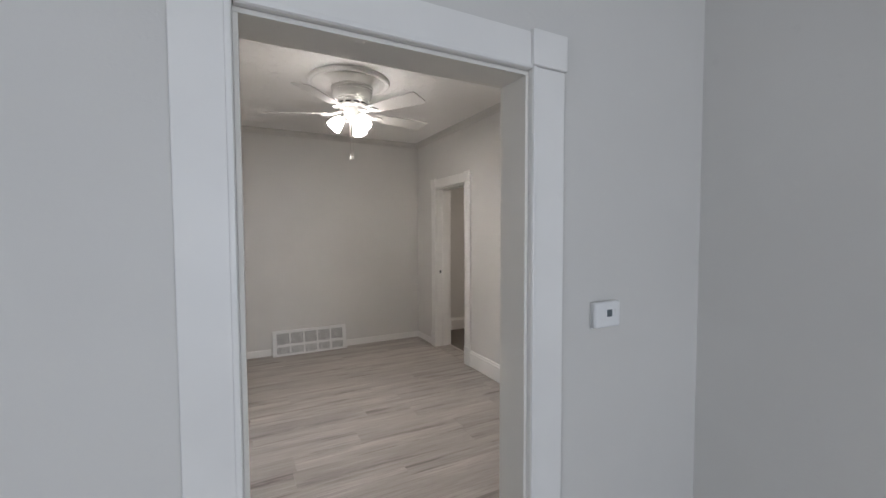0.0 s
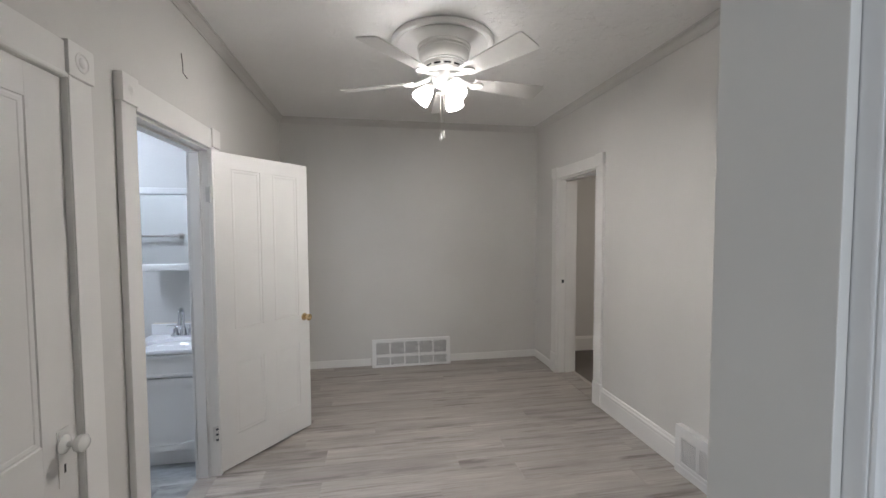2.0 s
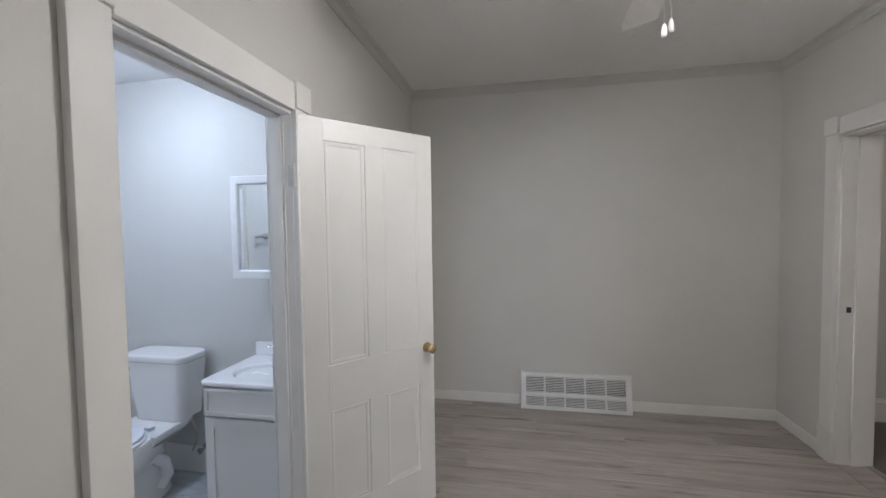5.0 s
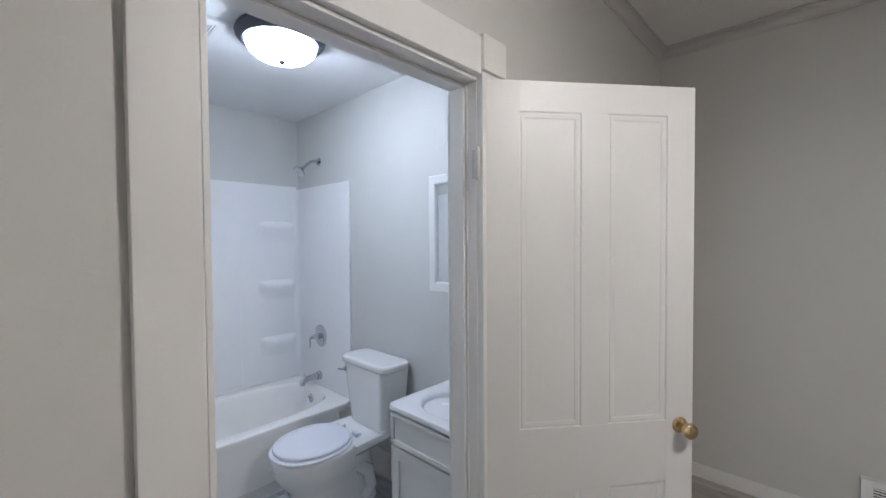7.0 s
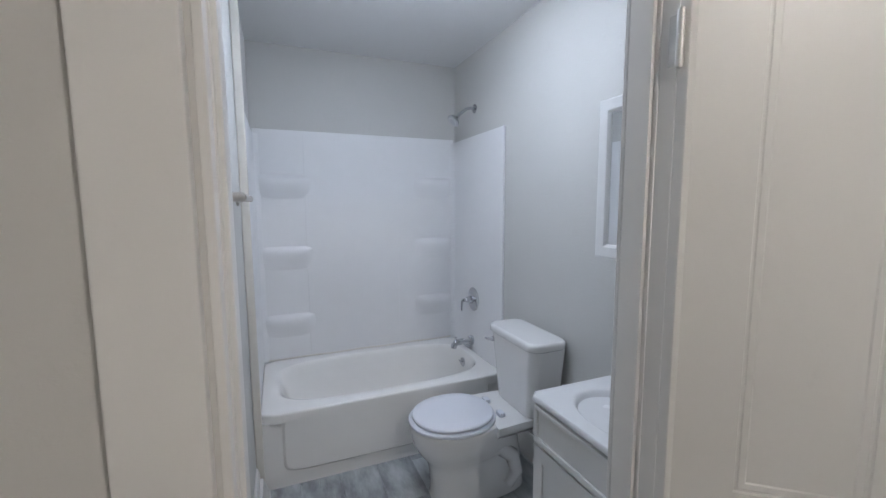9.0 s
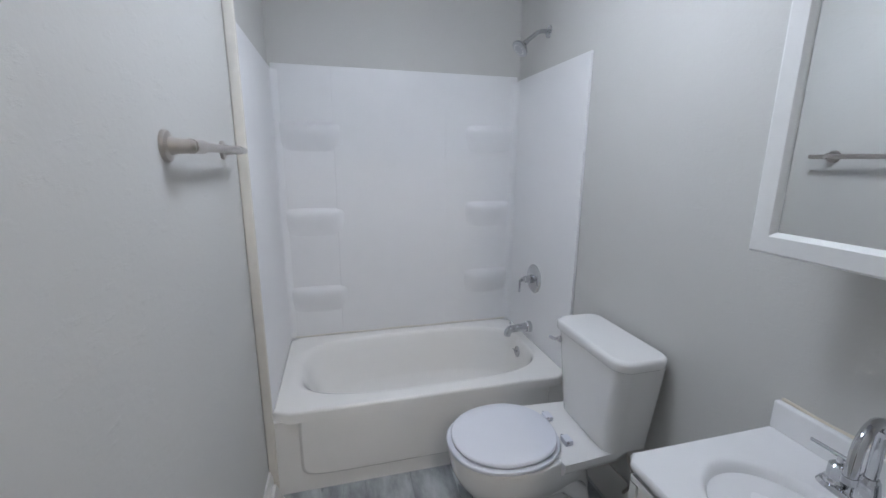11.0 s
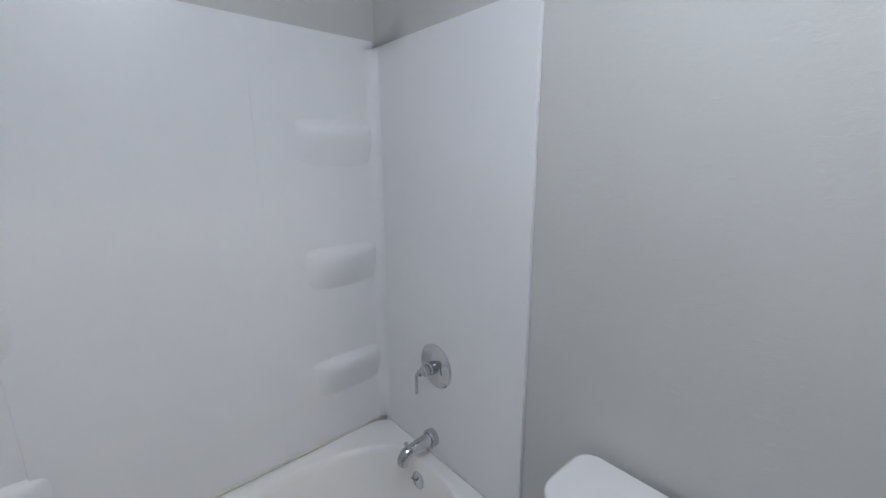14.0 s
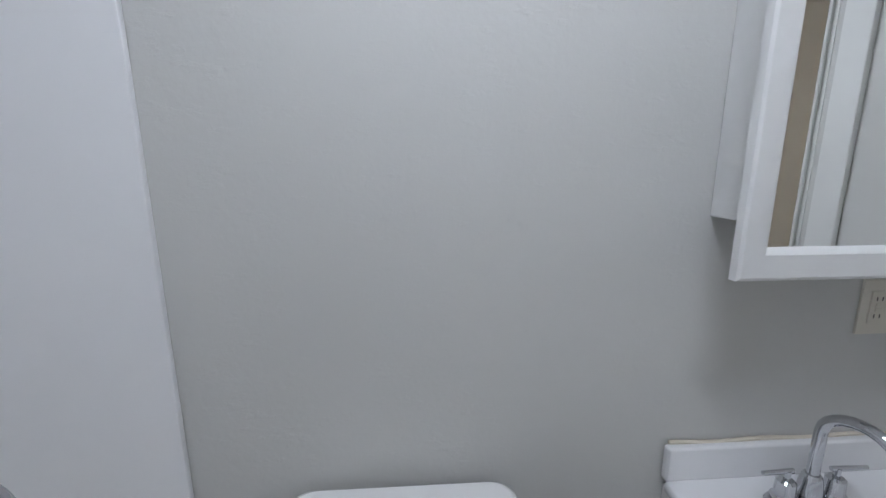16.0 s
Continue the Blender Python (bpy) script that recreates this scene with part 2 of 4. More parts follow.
def tube(points, r, n=14, bm=None):
    pts = [Vector(p) for p in points]
    rings = []
    for i, p in enumerate(pts):
        way = (pts[min(i + 1, len(pts) - 1)] - pts[max(i - 1, 0)]).normalized()
        side = way.orthogonal().normalized() if i == 0 else (last - way * last.dot(way)).normalized()
        last = side
        up = way.cross(side)
        rad = r[i] if isinstance(r, (list, tuple)) else r
        rings.append([p + rad * (side * math.cos(2 * math.pi * k / n) + up * math.sin(2 * math.pi * k / n)) for k in range(n)])
    return loft(rings, bm)


def arc(fn, n=12):
    return [fn(i / (n - 1)) for i in range(n)]


def finish(bm, sharp=35):
    bmesh.ops.recalc_face_normals(bm, faces=bm.faces)
    for f in bm.faces:
        f.smooth = True
    for e in bm.edges:
        e.smooth = len(e.link_faces) == 2 and e.calc_face_angle(0) < radians(sharp)


def mesh_ob(name, bm, material, sharp=35):
    finish(bm, sharp)
    me = bpy.data.meshes.new(name)
    bm.to_mesh(me)
    bm.free()
    me.materials.append(material)
    ob = new(name, me)
    ob.modifiers.new("flat_faces", "WEIGHTED_NORMAL").keep_sharp = True
    return ob


def part(name, bm, material, parent, label="", sharp=35):
    """One mesh under a thing or under a part of one; bm is in world metres."""
    root = parent
    while root.parent:
        root = root.parent
    bmesh.ops.transform(bm, matrix=root.matrix_basis.inverted(), verts=bm.verts)
    ob = mesh_ob(name, bm, material, sharp)
    ob.parent = parent
    return tagged(ob, label)


def thing(name, at, label, category, group="", kind="", rz=0.0):
    ob = new(name)
    ob.empty_display_size = 0.05
    ob.matrix_basis = pose(*at, 0, 0, rz)
    return tagged(ob, label, category, group, kind)


def solid(name, bm, material, label, category, kind="structure", sharp=35):
    return tagged(mesh_ob(name, bm, material, sharp), label, category, "", kind)


# ---- the plan, in metres ----
WX, EX, SY, NY, CZ = -0.56, 2.322, 1.343, 5.50, 2.72      # dining room faces
LSY = 1.22                                              # living-room face of the south wall
LEX, LWX, LBY = 1.685, -3.2, -3.5                        # living room
BW, BE, BS, BN, BZ = -2.885, -0.665, 2.736, 4.165, 2.46  # bathroom faces
OX0, OX1, OZ = 0.020, 0.808, 1.982                     # opening between living and dining
BY0, BY1, DZ = 2.809, 3.591, 2.012                      # bathroom doorway
CY0, CY1 = 1.66, 2.427                                   # closet doorway
EY0, EY1 = 4.158, 4.908                                 # east doorway
EZ = 2.048                                              # east doorway head
HX = 2.52                                               # far face of the east wall

# ---- shell ----
solid("wall_living_dining", boxes((LWX - 0.15, OX0, LSY, SY, 0, CZ), (OX1, EX, LSY, SY, 0, CZ), (OX0, OX1, LSY, SY, OZ, CZ)), WALL,
      "greige painted plaster wall with a cased opening", "wall")
solid("wall_dining_west", boxes((BE, WX, SY, CY0, 0, CZ), (BE, WX, CY1, BY0, 0, CZ), (BE, WX, BY1, NY, 0, CZ), (BE, WX, CY0, CY1, DZ, CZ), (BE, WX, BY0, BY1, DZ, CZ)),
      WALL, "greige painted wall with closet and bathroom doorways", "wall")
solid("wall_dining_north", boxes((BE, HX, NY, NY + 0.15, 0, CZ)), WALL, "plain greige painted dining room wall", "wall")
solid("wall_dining_east", boxes((EX, HX, LSY, EY0, 0, CZ), (EX, HX, EY1, NY, 0, CZ), (EX, HX, EY0, EY1, EZ, CZ)), WALL, "greige painted wall with a doorway", "wall")
solid("ceiling_dining", boxes((BE, HX, SY, NY, CZ, CZ + 0.1)), CEIL, "off-white ceiling with stomped plaster texture", "ceiling", sharp=35)
solid("wall_living_east", boxes((LEX, LEX + 0.15, LBY, LSY, 0, CZ)), WALL, "greige painted living room wall", "wall")
solid("wall_living_south", boxes((LWX, -0.2, LBY - 0.15, LBY, 0, CZ), (1.2, LEX, LBY - 0.15, LBY, 0, CZ), (-0.2, 1.2, LBY - 0.15, LBY, 0, 0.75), (-0.2, 1.2, LBY - 0.15, LBY, 2.25, CZ)),
      WALL, "greige painted living room wall with an unseen window", "wall")
solid("wall_living_west", boxes((LWX - 0.15, LWX, LBY, -1.8, 0, CZ), (LWX - 0.15, LWX, -0.6, LSY, 0, CZ), (LWX - 0.15, LWX, -1.8, -0.6, 0, 0.75), (LWX - 0.15, LWX, -1.8, -0.6, 2.25, CZ)),
      WALL, "greige painted living room side wall with an added window", "wall")
solid("ceiling_living", boxes((LWX - 0.15, LEX + 0.15, LBY - 0.15, LSY, CZ, CZ + 0.1)), CEIL, "off-white textured living room ceiling", "ceiling")
solid("wall_bath_north", boxes((BW - 0.15, BE, BN, BN + 0.12, 0, BZ)), WALL_SHADED, "greige bathroom wall with patched plaster, tone darkened in place of dimmer light", "wall")
solid("wall_bath_south", boxes((BW - 0.15, BE, BS - 0.12, BS, 0, BZ)), WALL_SHADED, "greige bathroom wall, tone darkened in place of dimmer light", "wall")
solid("wall_bath_alcove", boxes((BW, -2.085, BS, 2.750, 0, BZ)), WALL_SHADED, "greige furred wall beside the bathtub, tone darkened in place of dimmer light", "wall")
solid("wall_bath_west", boxes((BW - 0.15, BW, BS, BN, 0, BZ)), WALL_SHADED, "greige bathroom end wall, tone darkened in place of dimmer light", "wall")
solid("ceiling_bath", boxes((BW - 0.15, BE, BS - 0.12, BN + 0.12, BZ, BZ + 0.08)), BATHCEIL, "white painted bathroom ceiling", "ceiling")
solid("wall_closet", boxes((-1.45, -1.35, 1.45, 2.60, 0, CZ), (-1.35, BE, 1.45, 1.55, 0, CZ), (-1.35, BE, 2.50, 2.60, 0, CZ)), WALL, "plain painted closet walls", "wall")
solid("wall_hall_north", boxes((HX, 5.0, 5.60, 5.75, 0, CZ)), WALL, "greige wall of the dim room beyond the doorway", "wall")
solid("wall_hall_east", boxes((5.0, 5.15, 2.6, 3.4, 0, CZ), (5.0, 5.15, 4.6, 5.75, 0, CZ), (5.0, 5.15, 3.4, 4.6, 0, 0.85), (5.0, 5.15, 3.4, 4.6, 2.15, CZ)), WALL, "greige wall of the dim side room", "wall")
solid("wall_hall_south", boxes((HX, 5.0, 2.6, 2.75, 0, CZ)), WALL, "greige end wall of the dim side room", "wall")
solid("ceiling_hall", boxes((HX, 5.15, 2.6, 5.75, CZ, CZ + 0.1)), CEIL, "off-white ceiling of the dim side room", "ceiling")
solid("floor_hall", boxes((HX - 0.02, 5.0, 2.75, 5.60, -0.05, 0.004)), CARPET, "grey-brown cut pile carpet", "carpet")
solid("floor_closet", boxes((-1.35, BE, 1.55, 2.50, -0.05, 0.0)), PLANK, "grey wood floor inside the closet", "floor")
ground = bmesh.new()
bmesh.ops.create_grid(ground, x_segments=4, y_segments=4, size=600, matrix=Matrix.Translation((0, 0, -0.7)))
solid("ground", ground, GRASS, "green lawn outside the house", "lawn")


def window(name, m, wide, high):
    """A sash window in its opening; m: pose at the opening's middle, x along the wall, y outward."""
    w = new(name)
    w.matrix_basis = m
    tagged(w, "unseen white painted sash window with clear glass, added for light", "window", "", "structure")
    inv = m
    def put(pname, r, material, bevel=0.004, to=None):
        bm = one(*r, bevel=bevel)
        bmesh.ops.transform(bm, matrix=inv, verts=bm.verts)
        return part(pname, bm, material, to or w)
    a, b = wide / 2, high / 2
    put("jamb", (-a, -a + 0.03, 0.0, 0.14, -b, b), TRIM)
    put("jamb", (a - 0.03, a, 0.0, 0.14, -b, b), TRIM)
    put("window_sill", (-a + 0.03, a - 0.03, 0.0, 0.14, -b, -b + 0.03), TRIM)
    put("head", (-a + 0.03, a - 0.03, 0.0, 0.14, b - 0.03, b), TRIM)
    for k, (z0, z1) in enumerate(((-b + 0.03, 0.0), (0.0, b - 0.03))):
        y = 0.05 + 0.035 * k
        s = put("sash", (-a + 0.03, a - 0.03, y, y + 0.03, z0, z0 + 0.045), TRIM)
        put("rail", (-a + 0.03, a - 0.03, y, y + 0.03, z1 - 0.045, z1), TRIM, 0.004, s)
        put("stile", (-a + 0.03, -a + 0.075, y, y + 0.03, z0 + 0.045, z1 - 0.045), TRIM, 0.004, s)
        put("stile", (a - 0.075, a - 0.03, y, y + 0.03, z0 + 0.045, z1 - 0.045), TRIM, 0.004, s)
        g = put("pane", (-a + 0.075, a - 0.075, y + 0.012, y + 0.016, z0 + 0.045, z1 - 0.045), GLASS, 0.0, s)
        g.visible_shadow = False


# All windows are out of view, added to let light in.
window("window_1", pose(0.5, LBY, 1.5, 0, 0, 180), 1.4, 1.5)
# Unseen window, added to go with the hall fill lamp.
window("unseen_window_3", pose(5.0, 4.0, 1.5, 0, 0, -90), 1.2, 1.3)
window("unseen_window_2", pose(LWX, -1.2, 1.5, 0, 0, 90), 1.2, 1.5)

# ---- trim ----


def casing(name, fixed, face, a0, a1, top, label, axis_is_x, out, wide=0.118, plinth=False, block=0.118, bead=True, rosette=True, wide_first=None):
    """Door trim on the plane where the other axis equals fixed; out: the side it stands proud to; a0, a1: the opening."""
    mid = ((a0 + a1) / 2, fixed, 0) if axis_is_x else (fixed, (a0 + a1) / 2, 0)
    c = thing(name, mid, label, "door trim", "", "structure")

    def put(pname, u0, u1, z0, z1, proud, to=None, bevel=0.004, back=0.0, seg=2):
        lo, hi = sorted((fixed + out * back, fixed + out * proud))
        r = (u0, u1, lo, hi, z0, z1) if axis_is_x else (lo, hi, u0, u1, z0, z1)
        return part(pname, one(*r, bevel=bevel, seg=seg), TRIM, to or c)

    zb = 0.20 if plinth else 0.0
    for s0, s1, inner in ((a0 - (wide_first or wide), a0, a0), (a1, a1 + wide, a1)):
        side = put("side_casing", s0, s1, zb, top + 0.012, face)
        if bead:
            lo, hi = (inner - 0.016, inner - 0.002) if inner == a0 else (inner + 0.002, inner + 0.016)
            put("bead", lo, hi, zb, top + 0.012, face + 0.0045, side, 0.0035, face - 0.002)
        if plinth:
            put("plinth_block", s0 - 0.004, s1 + 0.004, 0.0, zb, face + 0.008)
        z0 = top + 0.012
        b = put("corner_block", s0 - 0.003, s1 + 0.003, z0, z0 + block, face + 0.01, None, 0.005)
        cu, cz = (s0 + s1) / 2, z0 + block / 2
        at = (cu, fixed + out * (face + 0.0085), cz) if axis_is_x else (fixed + out * (face + 0.0085), cu, cz)
        way = (0, out, 0) if axis_is_x else (out, 0, 0)
        if rosette == "button":
            if s0 < a0:
                part("rosette", lathe([(0.020, 0), (0.019, 0.0025), (0.013, 0.0035), (0.010, 0.006), (0.004, 0.008), (0.001, 0.0082)], axis(at, way), 24), TRIM, b)
        elif rosette:
            part("rosette", lathe([(0.034, 0), (0.032, 0.0035), (0.028, 0.0045), (0.025, 0.002), (0.017, 0.0018), (0.014, 0.005), (0.007, 0.007), (0.001, 0.0075)], axis(at, way), 28), TRIM, b)
    head = put("head_casing", a0 + 0.003, a1 - 0.003, top, top + 0.012 + block - 0.008, face)
    if bead:
        put("bead", a0, a1, top + 0.002, top + 0.016, face + 0.0045, head, 0.0035, face - 0.002)
    return c


casing("door_casing_1", LSY, 0.020, OX0, OX1, OZ, "white painted casing with square corner blocks round the wide opening", True, -1, 0.128, block=0.106, rosette=False, wide_first=0.114)
casing("door_casing_2", SY, 0.014, OX0 - 0.012, OX1 + 0.007, OZ + 0.009, "white painted casing on the dining side of the wide opening", True, 1, 0.10, rosette=False)
casing("door_casing_3", WX, 0.026, BY0 - 0.007, BY1 - 0.011, DZ, "white painted casing with rosette blocks round the bathroom door", False, 1, 0.114, False, 0.112, bead=False, rosette="button", wide_first=0.101)
casing("door_casing_4", WX, 0.022, CY0, CY1, DZ - 0.005, "white painted casing with rosette blocks round the closet door", False, 1, 0.115, False, 0.112)
casing("door_casing_5", EX, 0.022, EY0, EY1, EZ, "white painted casing with plinth blocks round a doorway", False, -1, 0.108, True, 0.105, rosette=False)
casing("door_casing_6", BE, 0.015, BY0 - 0.02, BY1 + 0.025, DZ + 0.02, "white painted casing on the bathroom side of the door", False, -1, 0.07, False, 0.07, bead=False, rosette=False)


def jamb_liner(name, along_x, a0, a1, f0, f1, top, material, stop, label):
    """Boards that line a doorway, with a stop bead where a door shuts."""
    mid = ((a0 + a1) / 2, (f0 + f1) / 2, 0) if along_x else ((f0 + f1) / 2, (a0 + a1) / 2, 0)
    j = thing(name, mid, label, "door jamb", "", "structure")

    def put(pname, u0, u1, v0, v1, z0, z1, bevel=0.002):
        r = (u0, u1, v0, v1, z0, z1) if along_x else (v0, v1, u0, u1, z0, z1)
        return part(pname, one(*r, bevel=bevel), material, j)

    e, t = 0.003, 0.012
    put("side_jamb", a0, a0 + t, f0 - e, f1 + e, 0, top - t)
    put("side_jamb", a1 - t, a1, f0 - e, f1 + e, 0, top - t)
    put("head_jamb", a0, a1, f0 - e, f1 + e, top - t, top)
    if stop:
        s0, s1 = stop
        put("stop", a0 + t, a0 + t + 0.010, s0, s1, 0, top - t)
        put("stop", a1 - t - 0.010, a1 - t, s0, s1, 0, top - t)
        put("stop", a0 + t + 0.010, a1 - t - 0.010, s0, s1, top - t - 0.012, top - t)
    return j


jamb_liner("door_jamb_1", True, OX0, OX1, LSY, SY, OZ, JAMBPAINT, None, "off-white painted lining of the wide opening")
bath_jamb = jamb_liner("door_jamb_2", False, BY0, BY1, BE, WX, DZ, TRIM, (BE + 0.004, BE + 0.060), "white painted jamb of the bathroom door")
jamb_liner("door_jamb_3", False, CY0, CY1, BE, WX, DZ - 0.005, TRIM, (BE + 0.01, BE + 0.045), "white painted jamb of the closet door")
for by, sy in ((BY0, 1), (BY1, -1)):
    for dx, dy in ((-0.011, 0.012), (-0.003, 0.015)):
        part("bead", tube([(BE + dx, by + sy * dy, 0.0), (BE + dx, by + sy * dy, DZ - 0.013)], 0.0042, 10), TRIM, bath_jamb)
    part("groove_strip", one(BE + 0.066, BE + 0.071, min(by, by + sy * 0.0150), max(by, by + sy * 0.0150), 0, DZ - 0.012, bevel=0.0015), TRIM, bath_jamb)
east_jamb = jamb_liner("door_jamb_4", False, EY0, EY1, EX, HX, EZ, TRIM, (EX + 0.075, EX + 0.13), "white painted jamb with a dark-coloured strike plate")
# The plate's dark colour stands in for the shade in the latch hole.
part("strike_plate", one(EX + 0.035, EX + 0.06, EY1 - 0.0145, EY1 - 0.0115, 0.96, 0.995, bevel=0.001), BRONZE, east_jamb, "small strike plate, coloured dark for the shaded latch hole")


def skirting(name, runs, high, thick, label, cap=True):
    """Baseboard runs (x0, y0, x1, y1, nx, ny) along walls; n: the way into the room."""
    b = thing(name, (runs[0][0], runs[0][1], 0), label, "baseboard", "", "structure")
    for x0, y0, x1, y1, nx, ny in runs:
        prof = [(0, 0), (thick, 0), (thick, high * 0.70), (thick * 0.86, high * 0.74), (thick * 0.95, high * 0.78), (thick * 0.95, high * 0.84), (thick * 0.6, high * 0.90), (thick * 0.55, high * 0.97), (thick * 0.3, high), (0, high)]
        if not cap:
            prof = [(0, 0), (thick, 0), (thick, high * 0.8), (thick * 0.5, high), (0, high)]
        rings = [[(x + nx * p, y + ny * p, z) for p, z in prof] for x, y in ((x0, y0), (x1, y1))]
        part("baseboard_run", loft(rings), TRIM, b, sharp=25)
    return b


skirting("baseboard_1", [(EX, EY0 - 0.112, EX, 3.155, -1, 0), (EX, 2.79, EX, SY, -1, 0)], 0.175, 0.020, "tall white moulded baseboard")
skirting("baseboard_2", [(WX, NY, 0.37, NY, 0, -1), (1.285, NY, EX - 0.013, NY, 0, -1), (EX, NY, EX, EY1 + 0.112, -1, 0)], 0.080, 0.013, "low white baseboard along the end wall", False)
skirting("baseboard_3", [(WX, BY1 + 0.13, WX, NY - 0.013, 1, 0), (WX, CY1 + 0.12, WX, BY0 - 0.13, 1, 0), (WX, SY, WX, CY0 - 0.12, 1, 0)], 0.080, 0.013, "low white baseboard beside the doors", False)
skirting("baseboard_4", [(HX, 5.60, 5.0, 5.60, 0, -1)], 0.18, 0.02, "tall white moulded baseboard in the dim room")
skirting("baseboard_5", [(LEX, LSY, LEX, LBY, -1, 0), (OX1 + 0.125, LSY, LEX - 0.02, LSY, 0, -1), (LWX, LSY, OX0 - 0.125, LSY, 0, -1)], 0.175, 0.02, "tall white moulded living room baseboard")
skirting("baseboard_6", [(-2.085, BN, -1.15, BN, 0, -1), (-2.072, BS, BE, BS, 0, 1)], 0.16, 0.016, "low white bathroom baseboard", False)


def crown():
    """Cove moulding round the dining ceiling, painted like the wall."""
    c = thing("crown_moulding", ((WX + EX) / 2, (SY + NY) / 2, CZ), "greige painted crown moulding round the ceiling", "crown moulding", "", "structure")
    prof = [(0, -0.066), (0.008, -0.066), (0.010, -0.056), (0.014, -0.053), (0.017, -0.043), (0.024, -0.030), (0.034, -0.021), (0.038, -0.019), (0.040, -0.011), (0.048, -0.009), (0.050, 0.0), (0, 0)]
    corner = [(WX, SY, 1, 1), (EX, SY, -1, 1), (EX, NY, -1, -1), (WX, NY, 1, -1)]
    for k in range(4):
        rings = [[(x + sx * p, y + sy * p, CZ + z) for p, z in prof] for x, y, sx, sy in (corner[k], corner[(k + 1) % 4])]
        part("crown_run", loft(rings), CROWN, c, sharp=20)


crown()

# ---- doors ----


def panel_door(name, m, wide, high, thick, label, split_low=(0.20, 0.670), split_high=(0.876, 1.896)):
    """A four-panel leaf; m: pose at the hinge foot, x along the leaf, y through it."""
    d = new(name)
    d.matrix_basis = m
    tagged(d, label, "door", "", "structure")

    def put(pname, r, bevel=0.0006, to=None, material=DOORPAINT):
        bm = one(*r, bevel=bevel)
        bmesh.ops.transform(bm, matrix=m, verts=bm.verts)
        return part(pname, bm, material, to or d)

    st, sr, mid = 0.128, 0.098, 0.094
    put("stile", (0, st, 0, thick, 0, high))
    put("stile", (wide - sr, wide, 0, thick, 0, high))
    c0 = st + (wide - st - sr - mid) / 2
    c1 = c0 + mid
    (l0, l1), (h0, h1) = split_low, split_high
    for z0, z1 in ((0, l0), (l1, h0), (h1, high)):
        put("rail", (st, wide - sr, 0, thick, z0, z1))
    for z0, z1 in ((l0, l1), (h0, h1)):
        put("muntin", (c0, c1, 0, thick, z0, z1))
        for u0, u1 in ((st, c0), (c1, wide - sr)):
            def ring(i, y):
                return [leaf_at @ Vector(p) for p in ((u0 + i, y, z0 + i), (u1 - i, y, z0 + i), (u1 - i, y, z1 - i), (u0 + i, y, z1 - i))]
            leaf_at = m
            steps = ((0.0, 0.0008), (0.002, 0.0042), (0.006, 0.0044), (0.0085, 0.0026), (0.019, 0.0036), (0.022, 0.0054), (0.045, 0.0060))
            part("panel", loft([ring(i, y) for i, y in reversed(steps)] + [ring(i, thick - y) for i, y in steps]), DOORPAINT, d, sharp=2)
    return d


def knob(parent, m, material, name="knob", size=1.0):
    """A turned door knob with its rose; m: z axis out of the door."""
    k = part("rose", lathe([(0.031 * size, 0), (0.031 * size, 0.003), (0.024 * size, 0.008), (0.012 * size, 0.010), (0.009 * size, 0.012)], m, 28), material, parent)
    part(name, lathe([(0.009 * size, 0.010), (0.009 * size, 0.028), (0.013 * size, 0.031), (0.024 * size, 0.036), (0.029 * size, 0.046), (0.028 * size, 0.056), (0.020 * size, 0.063), (0.010 * size, 0.0655), (0.001, 0.066)], m, 28), material, k)


leaf_turn = math.degrees(math.atan2(4.153 - 3.581, -0.078 + 0.547))
leaf_pose = pose(-0.547, 3.581, 0.012, 0, 0, leaf_turn)
bath_door = panel_door("door_1", leaf_pose, 0.735, 1.992, 0.035, "white painted four-panel door standing wide open")
for side, way in ((0.0, -1), (0.035, 1)):
    at = leaf_pose @ Vector((0.733 - 0.046, side, 0.858))
    knob(bath_door, axis(at, leaf_pose.to_3x3() @ Vector((0, way, 0))), BRASS, size=0.88)
part("latch_plate", (lambda bm: (bmesh.ops.transform(bm, matrix=leaf_pose, verts=bm.verts), bm)[1])(one(0.7325, 0.7345, 0.006, 0.029, 0.82, 0.89, bevel=0.0005)), BRASS, bath_door)
for z in (0.27, 1.74):
    pin = axis((-0.549, 3.574, z - 0.045), (0, 0, 1))
    h = part("hinge", lathe([(0.001, -0.008), (0.005, -0.006), (0.007, 0), (0.007, 0.09), (0.005, 0.096), (0.001, 0.098)], pin, 12), STEEL, bath_door, "paint-spattered steel hinge")
    part("hinge_leaf", one(-0.575, -0.551, 3.5765, 3.5795, z - 0.045, z + 0.045), STEEL, h)
    if z < 1:
        for dz in (0.012, 0.045, 0.078):
            part("bare_knuckle", lathe([(0.0074, dz - 0.006), (0.0078, dz - 0.005), (0.0078, dz + 0.005), (0.0074, dz + 0.006)], pin, 12), BRONZE, h, "knuckle with the paint worn off")

CF = WX + 0.005
closet_pose = pose(CF - 0.035, CY1 - 0.014, 0.010, 0, 0, -90)
closet = panel_door("door_2", closet_pose, CY1 - CY0 - 0.028, 1.990, 0.035, "white painted four-panel closet door, shut")
plate_at = (CF, CY1 - 0.065, 0.855)
part("key_plate", one(CF, CF + 0.0035, plate_at[1] - 0.024, plate_at[1] + 0.024, 0.725, 0.905, bevel=0.001), DOORPAINT, closet, "painted-over keyhole plate")
part("keyhole", boxes((CF + 0.0030, CF + 0.0040, plate_at[1] - 0.004, plate_at[1] + 0.004, 0.765, 0.792), bevel=0.0), BLACK, closet)
knob(closet, axis((CF + 0.0035, plate_at[1], 0.855), (1, 0, 0)), PORCELAIN, "knob", 0.95)

